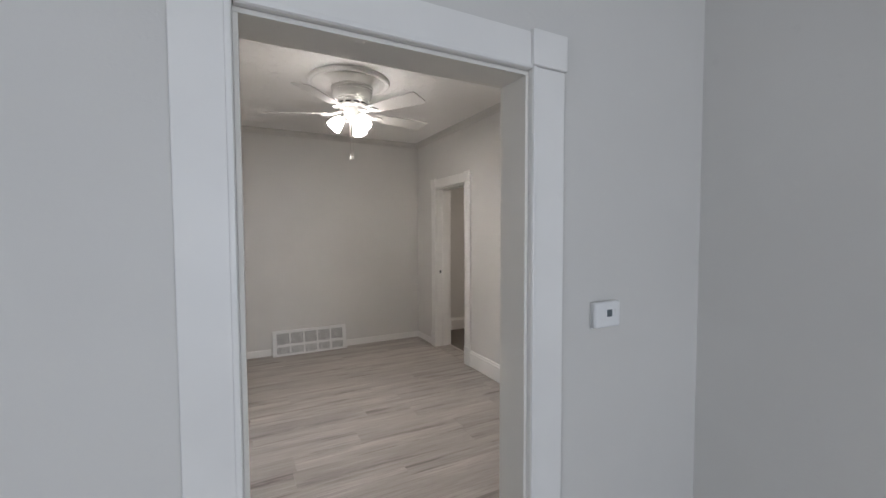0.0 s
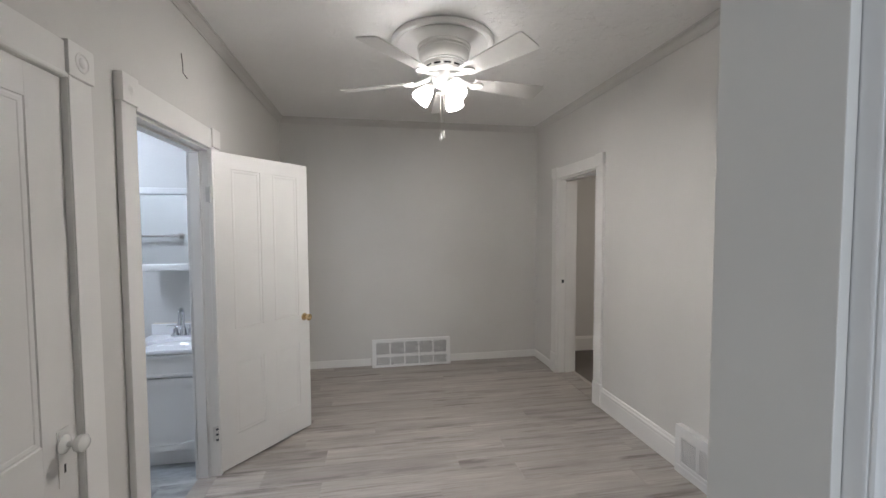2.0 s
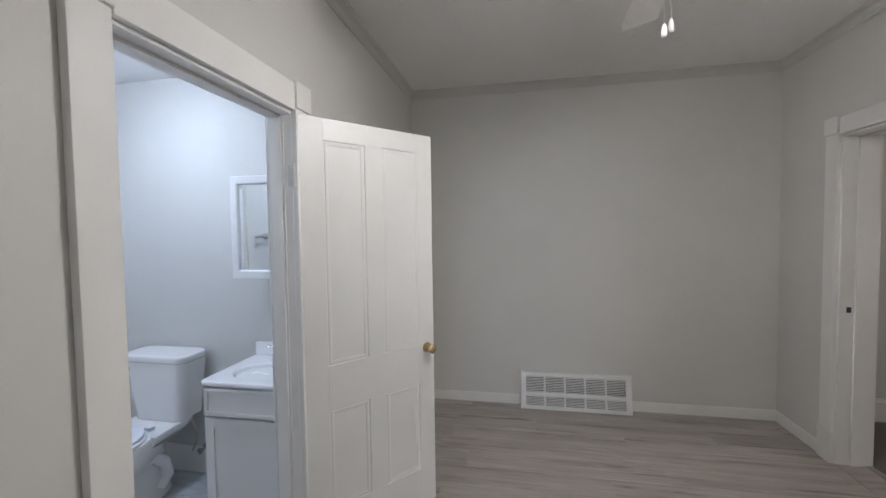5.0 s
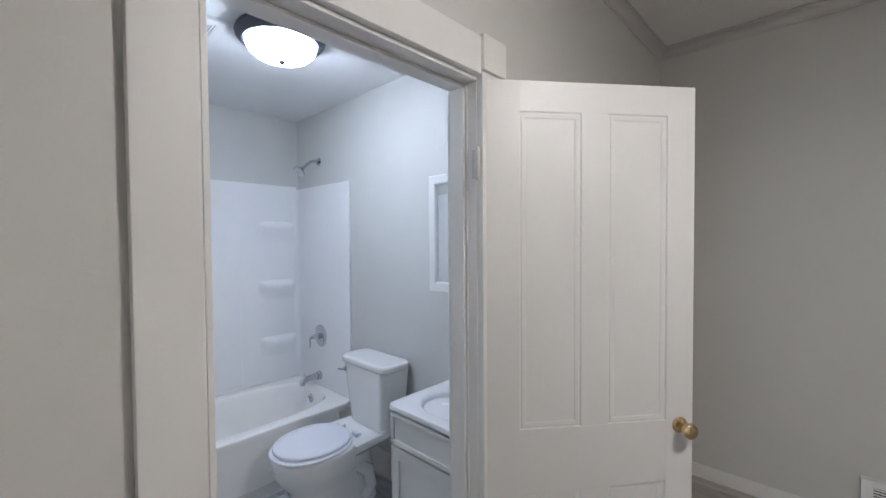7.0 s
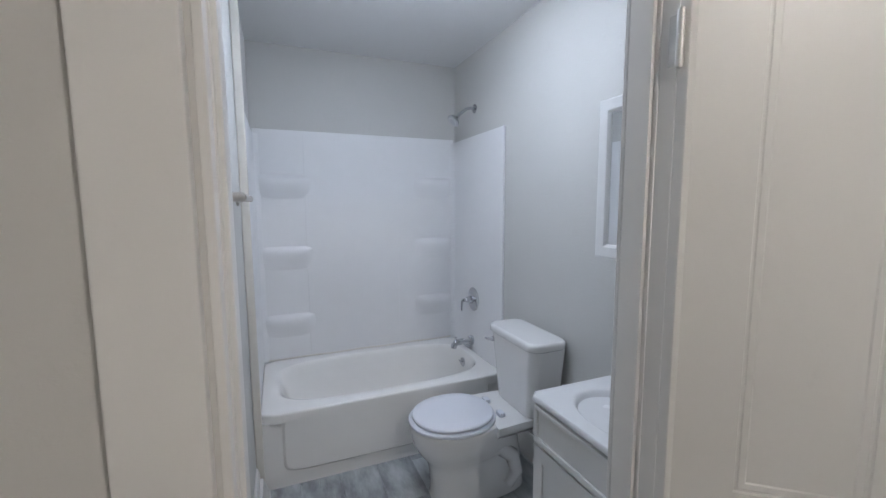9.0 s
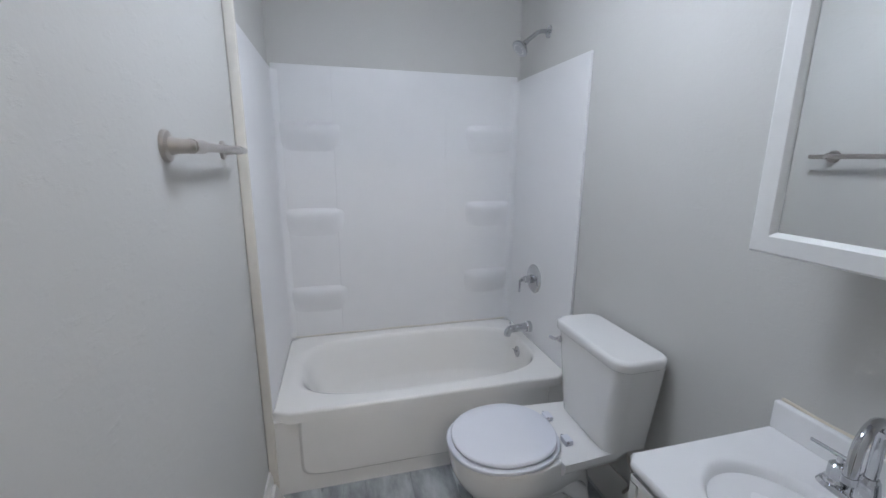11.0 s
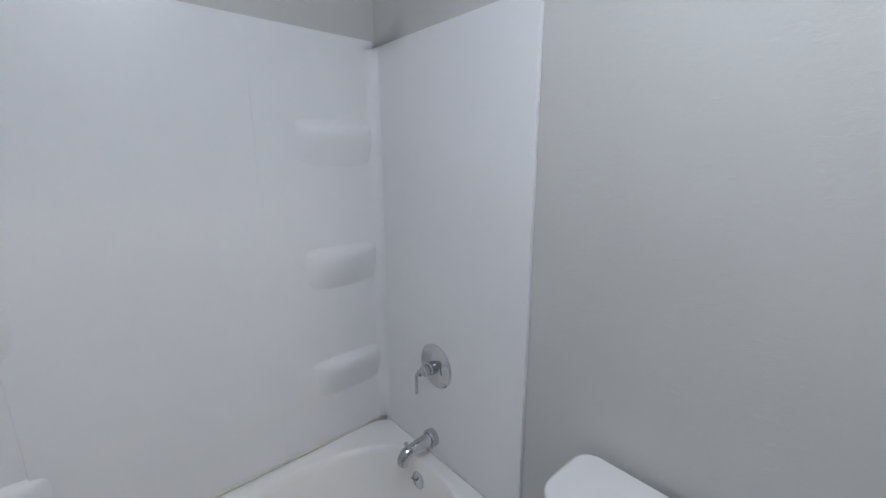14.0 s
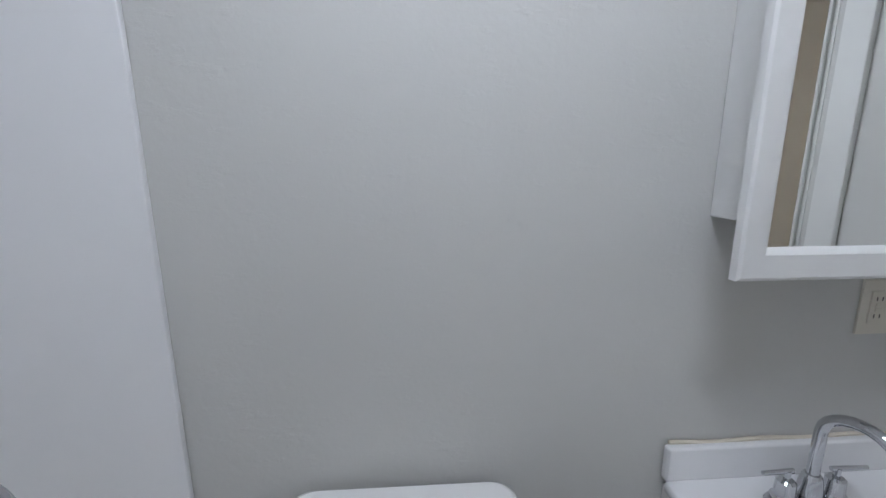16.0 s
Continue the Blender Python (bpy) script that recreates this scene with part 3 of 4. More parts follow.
# ---- living room ----


def thermostat():
    x0, x1, z0, z1, y = 1.074, 1.194, 1.176, 1.266, LSY
    t = thing("thermostat", ((x0 + x1) / 2, y, z0), "white plastic wall thermostat with a small grey display", "thermostat")
    part("backplate", one(x0 + 0.002, x1 + 0.004, y - 0.008, y, z0 - 0.003, z1 - 0.002, bevel=0.003), PLASTIC, t)
    case = part("case", one(x0, x1, y - 0.028, y - 0.008, z0, z1, bevel=0.008, seg=3), PLASTIC, t)
    part("display", one(x0 + 0.054, x0 + 0.078, y - 0.0295, y - 0.027, z0 + 0.038, z0 + 0.062, bevel=0.001), LCD, case, "small grey display")
    for k in range(2):
        part("button", one(x1 - 0.032, x1 - 0.020, y - 0.0295, y - 0.027, z0 + 0.040 + 0.013 * k, z0 + 0.049 + 0.013 * k, bevel=0.001), METALWHITE, case)
    part("lettering", one(x0 + 0.048, x0 + 0.084, y - 0.0286, y - 0.0275, z1 - 0.016, z1 - 0.013), PLASTIC, case)


thermostat()

# ---- dining room ----
FX, FY = 0.834, 3.335


def ceiling_fan():
    f = thing("ceiling_fan", (FX, FY, CZ), "white five-blade ceiling fan with lit frosted glass shades", "ceiling fan")
    part("medallion", lathe([(0.318, CZ - 0.001), (0.325, CZ - 0.010), (0.325, CZ - 0.022), (0.317, CZ - 0.034), (0.306, CZ - 0.038), (0.296, CZ - 0.036), (0.289, CZ - 0.031), (0.276, CZ - 0.030), (0.001, CZ - 0.030)], pose(FX + 0.028, FY + 0.200, 0), 72), MEDALLION, f, "round white ceiling medallion")
    z = 2.655
    body = part("motor_housing", lathe([(0.001, z - 0.056), (0.148, z - 0.058), (0.157, z - 0.064), (0.157, z - 0.076), (0.151, z - 0.081), (0.152, z - 0.094), (0.148, z - 0.097), (0.147, z - 0.122), (0.137, z - 0.146), (0.127, z - 0.154), (0.128, z - 0.160), (0.120, z - 0.164), (0.121, z - 0.170), (0.114, z - 0.178), (0.108, z - 0.203), (0.085, z - 0.214), (0.001, z - 0.214)], pose(FX, FY, 0), 56), FANWHITE, f)
    # Added pale cone that covers the dark gap between housing and medallion.
    cone = [[(FX + 0.028 * u + r * math.cos(2 * math.pi * i / 48), FY + 0.200 * u + r * math.sin(2 * math.pi * i / 48), h) for i in range(48)] for u, r, h in ((1.0, 0.285, CZ - 0.031), (0.8, 0.250, CZ - 0.036), (0.35, 0.190, CZ - 0.066), (0.0, 0.146, z - 0.056))]
    part("gap_cone", loft(cone), MEDALLION, f, sharp=60)
    for k in range(12):
        a = 2 * math.pi * k / 12
        m = pose(FX, FY, z - 0.189, 0, 0, math.degrees(a)) @ pose(0.1135, 0, 0, 0, -17, 0)
        bm = one(-0.002, 0.003, -0.020, 0.020, -0.004, 0.004)
        bmesh.ops.transform(bm, matrix=m, verts=bm.verts)
        part("vent_slot", bm, BLACK, body)
    zb = 2.405
    for k in range(5):
        ang = 10.5 + 72 * k
        m = pose(FX, FY, zb, 0, 0, ang)
        iron = bmesh.new()
        tube([(0.07, 0, 0.02), (0.12, 0, 0.006), (0.17, 0, -0.008), (0.20, 0, -0.008)], [0.014, 0.012, 0.011, 0.009], 10, iron)
        lathe([(0.036, -0.012), (0.040, -0.008), (0.036, -0.002), (0.001, -0.002)], pose(0.215, 0, 0), 20, iron)
        bmesh.ops.transform(iron, matrix=m, verts=iron.verts)
        bracket = part("blade_iron", iron, FANWHITE, f)
        outline = [(0.185, 0.045), (0.30, 0.056), (0.45, 0.066), (0.60, 0.072), (0.634, 0.072), (0.646, 0.066), (0.652, 0.052), (0.652, -0.058), (0.648, -0.068), (0.638, -0.073), (0.60, -0.072), (0.45, -0.066), (0.30, -0.056), (0.185, -0.045)]
        blade = loft([[(x, y, h) for x, y in outline] for h in (-0.003, 0.003)])
        bmesh.ops.transform(blade, matrix=m @ pose(0, 0, 0, -13, 0, 0), verts=blade.verts)
        part("blade", blade, FANWHITE, f, sharp=50)
    hub = part("light_kit", lathe([(0.001, z - 0.212), (0.070, z - 0.212), (0.074, z - 0.230), (0.074, z - 0.262), (0.060, z - 0.286), (0.034, z - 0.298), (0.012, z - 0.306), (0.001, z - 0.308)], pose(FX, FY, 0), 36), FANWHITE, f)
    for a in (172, 292, 52):
        m = pose(FX, FY, z - 0.262, 0, 0, a) @ pose(0.056, 0, 0, 0, 140, 0)
        arm = lathe([(0.015, -0.01), (0.015, 0.026), (0.024, 0.031), (0.0255, 0.046), (0.001, 0.047)], m, 20)
        holder = part("arm", arm, FANWHITE, hub)
        part("shade", lathe([(0.001, 0.044), (0.024, 0.045), (0.031, 0.054), (0.043, 0.080), (0.052, 0.110), (0.056, 0.132), (0.054, 0.142), (0.050, 0.140), (0.044, 0.106), (0.001, 0.104)], m, 28), FANSHADE, hub, "lit frosted bell glass shade")
        part("bulb", lathe([(0.001, 0.105), (0.034, 0.1055), (0.036, 0.112), (0.028, 0.120), (0.012, 0.124), (0.001, 0.1245)], m, 20), BULB, hub, "glowing bulb end")
    for dx, dy, low in ((-0.026, -0.030, 2.048), (-0.006, -0.026, 2.062)):
        chain = part("pull_chain", tube([(FX + dx, FY + dy, z - 0.262), (FX + dx, FY + dy, low + 0.03)], 0.0016, 6), NICKEL, f)
        part("fob", lathe([(0.001, 0.04), (0.004, 0.038), (0.0075, 0.022), (0.008, 0.004), (0.005, 0.0), (0.001, 0.0)], pose(FX + dx, FY + dy, low), 14), FANWHITE, chain)


ceiling_fan()


def slatted(parent, m):
    """A face with louvres in openings; m: x across, y up the face, z out of it."""
    def put(pname, r, material, bevel=0.0, to=None, tilt=None):
        bm = one(*r, bevel=bevel)
        if tilt:
            c = Vector(((r[0] + r[1]) / 2, (r[2] + r[3]) / 2, (r[4] + r[5]) / 2))
            bmesh.ops.transform(bm, matrix=Matrix.Translation(c) @ Matrix.Rotation(radians(tilt), 4, "X") @ Matrix.Translation(-c), verts=bm.verts)
        bmesh.ops.transform(bm, matrix=m, verts=bm.verts)
        return part(pname, bm, material, to or parent)

    return put


def big_register():
    r = thing("return_air_register", (0.83, 5.42, 0), "white enamelled sloping return air register on the floor", "air register")
    x0, x1 = 0.385, 1.265
    yb, yt, zt = 5.405, 5.462, 0.288
    for xa, xb in ((x0, x0 + 0.004), (x1 - 0.004, x1)):
        part("side_panel", loft([[(x, yb + 0.004, 0.0), (x, yt + 0.004, zt), (x, NY - 0.002, zt), (x, NY - 0.014, 0.0)] for x in (xa, xb)]), METALWHITE, r)
    part("top_panel", one(x0, x1, yt - 0.002, NY - 0.002, zt - 0.001, zt + 0.004, bevel=0.001), METALWHITE, r)
    # Solid dark block in place of the shaded hollow behind the louvres.
    part("shade_block", one(x0 + 0.01, x1 - 0.01, yt + 0.008, NY - 0.004, 0.004, zt - 0.006), HOLLOW, r)
    tilt = math.degrees(math.atan2(yt - yb, zt))
    m = pose(x0, yb, 0.0, 90 - tilt, 0, 0)
    high = zt / math.cos(radians(tilt))
    wide = x1 - x0
    put = slatted(r, m)
    n = 5
    v_rows = ((0.024, 0.108), (0.138, 0.268))
    put("edge_strip", (0, 0.044, 0, high, -0.006, 0.003), METALWHITE, 0.001)
    put("edge_strip", (wide - 0.044, wide, 0, high, -0.006, 0.003), METALWHITE, 0.001)
    for v0, v1 in ((0, 0.024), (0.108, 0.138), (0.268, high)):
        put("cross_strip", (0.044, wide - 0.044, v0, v1, -0.006, 0.003), METALWHITE, 0.001)
    u_in0, u_in1 = 0.044, wide - 0.044
    step = (u_in1 - u_in0 + 0.016) / n
    for v0, v1 in v_rows:
        for k in range(1, n):
            u = u_in0 + k * step - 0.016
            put("divider", (u, u + 0.016, v0, v1, -0.006, 0.002), METALWHITE)
        for k in range(n):
            u = u_in0 + k * step
            rows = int(round((v1 - v0) / 0.0128))
            for i in range(rows):
                v = v0 + (i + 0.5) * (v1 - v0) / rows
                put("louvre", (u, u + step - 0.016, v - 0.0038, v + 0.0038, -0.004, -0.0022), METALWHITE, 0, None, 12)
    put("screw", (0.016, 0.026, 0.008, 0.018, 0.002, 0.005), NICKEL, 0.002)
    put("screw", (wide - 0.026, wide - 0.016, 0.008, 0.018, 0.002, 0.005), NICKEL, 0.002)


big_register()


def wall_register():
    y0, y1, zt, d = 2.795, 3.150, 0.298, 0.045
    r = thing("floor_register", (EX, (y0 + y1) / 2, 0), "white enamelled baseboard air register on the wall", "air register")
    f = EX - d
    part("case", boxes((f + 0.006, EX, y0, y0 + 0.006, 0, zt), (f + 0.006, EX, y1 - 0.006, y1, 0, zt), (f + 0.006, EX, y0 + 0.006, y1 - 0.006, zt - 0.006, zt)), METALWHITE, r)
    part("shade_block", one(f + 0.03, EX - 0.002, y0 + 0.008, y1 - 0.008, 0.004, zt - 0.008), HOLLOW, r)
    part("face_plate", boxes((f, f + 0.006, y0, y0 + 0.05, 0, zt), (f, f + 0.006, y1 - 0.05, y1, 0, zt), (f, f + 0.006, y0 + 0.05, y1 - 0.05, 0.235, zt), (f, f + 0.006, y0 + 0.05, y1 - 0.05, 0, 0.075)), METALWHITE, r)
    part("divider", one(f + 0.001, f + 0.005, (y0 + y1) / 2 - 0.008, (y0 + y1) / 2 + 0.008, 0.075, 0.235), METALWHITE, r)
    part("lip", one(f - 0.004, f, y0 + 0.02, y1 - 0.02, 0.048, 0.052, bevel=0.001), METALWHITE, r)
    for i in range(13):
        z = 0.081 + i * 0.0122
        for a, b in ((y0 + 0.05, (y0 + y1) / 2 - 0.008), ((y0 + y1) / 2 + 0.008, y1 - 0.05)):
            bm = one(f + 0.002, f + 0.0035, a, b, z - 0.0040, z + 0.0040)
            part("louvre", bm, METALWHITE, r)
    part("lever", one(f - 0.012, f, y0 + 0.028, y0 + 0.034, 0.10, 0.125, bevel=0.001), NICKEL, r)


wall_register()
wire = solid("wire_stub", tube([(WX + 0.002, 3.279, 2.441), (WX + 0.006, 3.281, 2.38), (WX + 0.004, 3.286, 2.345), (WX + 0.010, 3.322, 2.328)], 0.0026, 6), WIRE, "thin grey wire stub on the painted wall", "wire", "thing")

# ---- bathroom ----


def rect_loop(x0, x1, y0, y1, z, n=64):
    """n points round a rectangle, spread by angle."""
    cx, cy, a, b = (x0 + x1) / 2, (y0 + y1) / 2, (x1 - x0) / 2, (y1 - y0) / 2
    pts = []
    for i in range(n):
        t = 2 * math.pi * (i + 0.5) / n
        c, s = math.cos(t), math.sin(t)
        k = max(abs(c), abs(s))
        pts.append((cx + a * c / k, cy + b * s / k, z))
    return pts


def oval_loop(cx, cy, a, b, z, n=64, p=2.0, back=None):
    """A superellipse; back: another half-length for the +y half."""
    pts = []
    for i in range(n):
        t = 2 * math.pi * (i + 0.5) / n
        c, s = math.cos(t), math.sin(t)
        bb = back if back is not None and s > 0 else b
        pts.append((cx + a * math.copysign(abs(c) ** (2 / p), c), cy + bb * math.copysign(abs(s) ** (2 / p), s), z))
    return pts


TX0, TX1, TY0, TY1, TZ = -2.872, -2.098, 2.763, 4.150, 0.402


def bathtub():
    t = thing("bathtub", ((TX0 + TX1) / 2, (TY0 + TY1) / 2, 0), "white alcove bathtub with a plain apron", "bathtub")
    cx, cy = -2.492, 3.458
    rings = [rect_loop(TX0, TX1, TY0, TY1, TZ - 0.05), rect_loop(TX0, TX1, TY0, TY1, TZ - 0.012), rect_loop(TX0 + 0.003, TX1 - 0.004, TY0 + 0.003, TY1 - 0.003, TZ - 0.003),
             rect_loop(TX0 + 0.012, TX1 - 0.012, TY0 + 0.012, TY1 - 0.012, TZ)]
    for inset, z in ((0.0, TZ), (0.010, TZ - 0.006), (0.020, TZ - 0.022), (0.030, TZ - 0.07), (0.045, TZ - 0.16), (0.060, TZ - 0.25), (0.085, TZ - 0.295), (0.13, TZ - 0.315), (0.20, TZ - 0.322)):
        rings.append(oval_loop(cx, cy, 0.318 - inset, 0.642 - inset * 2.2, z, 64, 3.4 - inset * 6, 0.638 - inset * 0.5))
    part("basin", loft(rings, None, False, True), ACRYLIC, t, sharp=60)
    ap = bmesh.new()
    box(ap, TX1 - 0.045, TX1 - 0.014, TY0, TY1, 0.0, TZ - 0.045)
    part("apron", ap, ACRYLIC, t)
    def face(px, grow):
        return [(px, y * 1.0 + (grow if y > (TY0 + TY1) / 2 else -grow), 0.235 + u + (grow if u > 0 else -grow)) for u, y, _ in oval_loop(0, (TY0 + TY1) / 2, 0.155, 0.585, 0, 64, 10)]
    part("apron_panel", loft([face(TX1 - 0.016, 0.012), face(TX1 - 0.004, 0.0), face(TX1 - 0.002, -0.006)]), ACRYLIC, t, sharp=60)
    part("drain", lathe([(0.034, 0), (0.034, 0.004), (0.026, 0.007), (0.014, 0.010), (0.001, 0.011)], pose(cx, cy + 0.44, TZ - 0.3215), 24), CHROME, t, "chrome drain")
    m = axis((-2.554, 4.082, 0.317), (0, -1, 0.14))
    ov = part("overflow_plate", lathe([(0.036, -0.02), (0.036, 0.002), (0.030, 0.007), (0.010, 0.009), (0.001, 0.009)], m, 28), CHROME, t, "round chrome overflow plate")
    part("trip_lever", tube([m @ Vector((0, 0, 0.006)), m @ Vector((0, 0.0, 0.020)), m @ Vector((-0.012, 0.012, 0.030))], 0.004, 8), CHROME, ov)


bathtub()


def shelf_bump(cx_face, out_x, yc, half, z_top, depth, high):
    """A moulded soap shelf that swells out of the panel and fades back below."""
    prof = [(0.0, 0.030), (0.12, 0.022), (0.40, 0.014), (0.72, 0.004), (0.92, -0.010), (1.0, -0.028), (0.95, -0.048), (0.78, -0.072), (0.52, -0.098), (0.26, -0.124), (0.08, -0.144), (0.0, -0.160)]
    rings = []
    n = 26
    for i in range(n + 1):
        u = -1 + 2 * i / n
        s = max(0.0, 1 - u * u * u * u) ** 1.5
        fall = 1 - 0.10 * abs(u) ** 3
        rings.append([(cx_face + out_x * (depth * d * s - 0.002), yc + half * u, z_top + h * (high / 0.15) * fall) for d, h in prof])
    return loft(rings)


def surround():
    s = thing("tub_surround", (TX0, (TY0 + TY1) / 2, TZ), "glossy white moulded tub surround with soap shelves", "tub surround")
    top, z0 = 1.930, 0.05
    back = part("back_panel", one(BW + 0.001, TX0 - 0.0005, TY0 + 0.0005, TY1 - 0.0005, z0, top, bevel=0.003), SURROUND, s)
    part("center_field", one(TX0 - 0.001, TX0 + 0.0025, 3.065, 3.705, TZ + 0.03, top - 0.012, bevel=0.002, seg=3), SURROUND, back)
    for yc, half in ((2.943, 0.155), (3.986, 0.140)):
        for z in ((0.690, 1.150, 1.622) if yc < 3.4 else (0.735, 1.172, 1.622)):
            part("soap_shelf", shelf_bump(TX0, 1, yc, half * 1.12, z, 0.031, 0.136), SURROUND, back, "moulded soap shelf", sharp=70)
    for name, y0, y1, x1, ys in (("side_panel", TY1, BN - 0.001, -2.134, -1), ("side_panel", 2.751, TY0, -2.087, 1)):
        p = part(name, one(TX0, x1, y0, y1, z0, top - 0.022, bevel=0.003), SURROUND, s)
        yf = TY1 if ys < 0 else TY0
        col = loft([[(TX0, yf, z), (TX0 + 0.034, yf, z), (TX0 + 0.026, yf + ys * 0.003, z), (TX0 + 0.010, yf + ys * 0.010, z), (TX0 + 0.003, yf + ys * 0.026, z), (TX0, yf + ys * 0.034, z)] for z in (TZ + 0.003, top - 0.03)])
        part("corner_cove", col, SURROUND, p, sharp=60)
    part("edge_strip", one(-2.0845, -2.070, BS + 0.001, TY0 + 0.010, 0.0, BZ - 0.002, bevel=0.005, seg=3), EDGE, s, "cream trim strip on the alcove edge")
    part("caulk_line", tube([(TX0 + 0.004, y, TZ + 0.004 + 0.0015 * math.sin(17 * y)) for y in np.linspace(TY0 + 0.03, TY1 - 0.03, 24)], 0.005, 6), EDGE, s, "cream caulk line")


surround()


def shower():
    v = thing("shower_valve", (-2.526, TY1, 0.778), "chrome single-lever shower valve with a round plate", "shower valve")
    m = axis((-2.526, TY1, 0.778), (0, -1, 0))
    plate = part("escutcheon", lathe([(0.083, -0.002), (0.083, 0.003), (0.074, 0.009), (0.040, 0.014), (0.030, 0.016), (0.001, 0.016)], m, 48), CHROME, v)
    part("screw", lathe([(0.006, 0.005), (0.006, 0.009), (0.001, 0.0105)], m @ pose(0.055, -0.045, 0), 10), NICKEL, plate)
    part("handle_hub", lathe([(0.024, 0.014), (0.024, 0.034), (0.020, 0.038), (0.020, 0.060), (0.013, 0.064), (0.013, 0.078), (0.001, 0.080)], m, 28), CHROME, v)
    part("lever", tube([(-2.526, TY1 - 0.072, 0.783), (-2.528, TY1 - 0.088, 0.773), (-2.528, TY1 - 0.090, 0.703)], [0.007, 0.007, 0.0055], 12), CHROME, v)
    sp = thing("tub_spout", (-2.545, TY1, 0.474), "chrome tub spout with a diverter pull", "tub spout")
    part("flange", lathe([(0.034, -0.002), (0.034, 0.022), (0.029, 0.027), (0.001, 0.027)], axis((-2.545, TY1, 0.474), (0, -1, 0)), 28), CHROME, sp)
    part("spout_body", tube([(-2.545, TY1 - 0.024, 0.474), (-2.545, TY1 - 0.10, 0.471), (-2.545, TY1 - 0.128, 0.467), (-2.545, TY1 - 0.142, 0.451), (-2.545, TY1 - 0.146, 0.431)], [0.025, 0.022, 0.022, 0.022, 0.020], 18), CHROME, sp)
    part("diverter_knob", lathe([(0.003, 0), (0.003, 0.016), (0.007, 0.018), (0.007, 0.025), (0.001, 0.026)], pose(-2.545, TY1 - 0.128, 0.486), 12), CHROME, sp)
    h = thing("shower", (-2.543, BN, 2.091), "chrome shower head on a bent arm", "shower head")
    part("flange", lathe([(0.031, -0.001), (0.029, 0.006), (0.014, 0.010), (0.001, 0.010)], axis((-2.543, BN, 2.091), (0, -1, 0)), 28), CHROME, h)
    part("arm", tube([(-2.543, BN - 0.004, 2.091), (-2.543, BN - 0.035, 2.092), (-2.543, BN - 0.065, 2.084), (-2.543, BN - 0.105, 2.052), (-2.543, BN - 0.125, 2.036)], 0.0105, 14), CHROME, h)
    m = axis((-2.543, BN - 0.120, 2.040), (0.05, -0.62, -0.62))
    head = part("head", lathe([(0.001, -0.002), (0.013, 0.0), (0.015, 0.022), (0.020, 0.030), (0.040, 0.046), (0.046, 0.056), (0.046, 0.062), (0.040, 0.066), (0.001, 0.066)], m, 32), CHROME, h)
    for k in range(12):
        a = 2 * math.pi * k / 12
        part("nozzle", lathe([(0.0032, 0.065), (0.0028, 0.069), (0.001, 0.0695)], m @ pose(0.028 * math.cos(a), 0.028 * math.sin(a), 0), 6), PLASTIC, head)


shower()


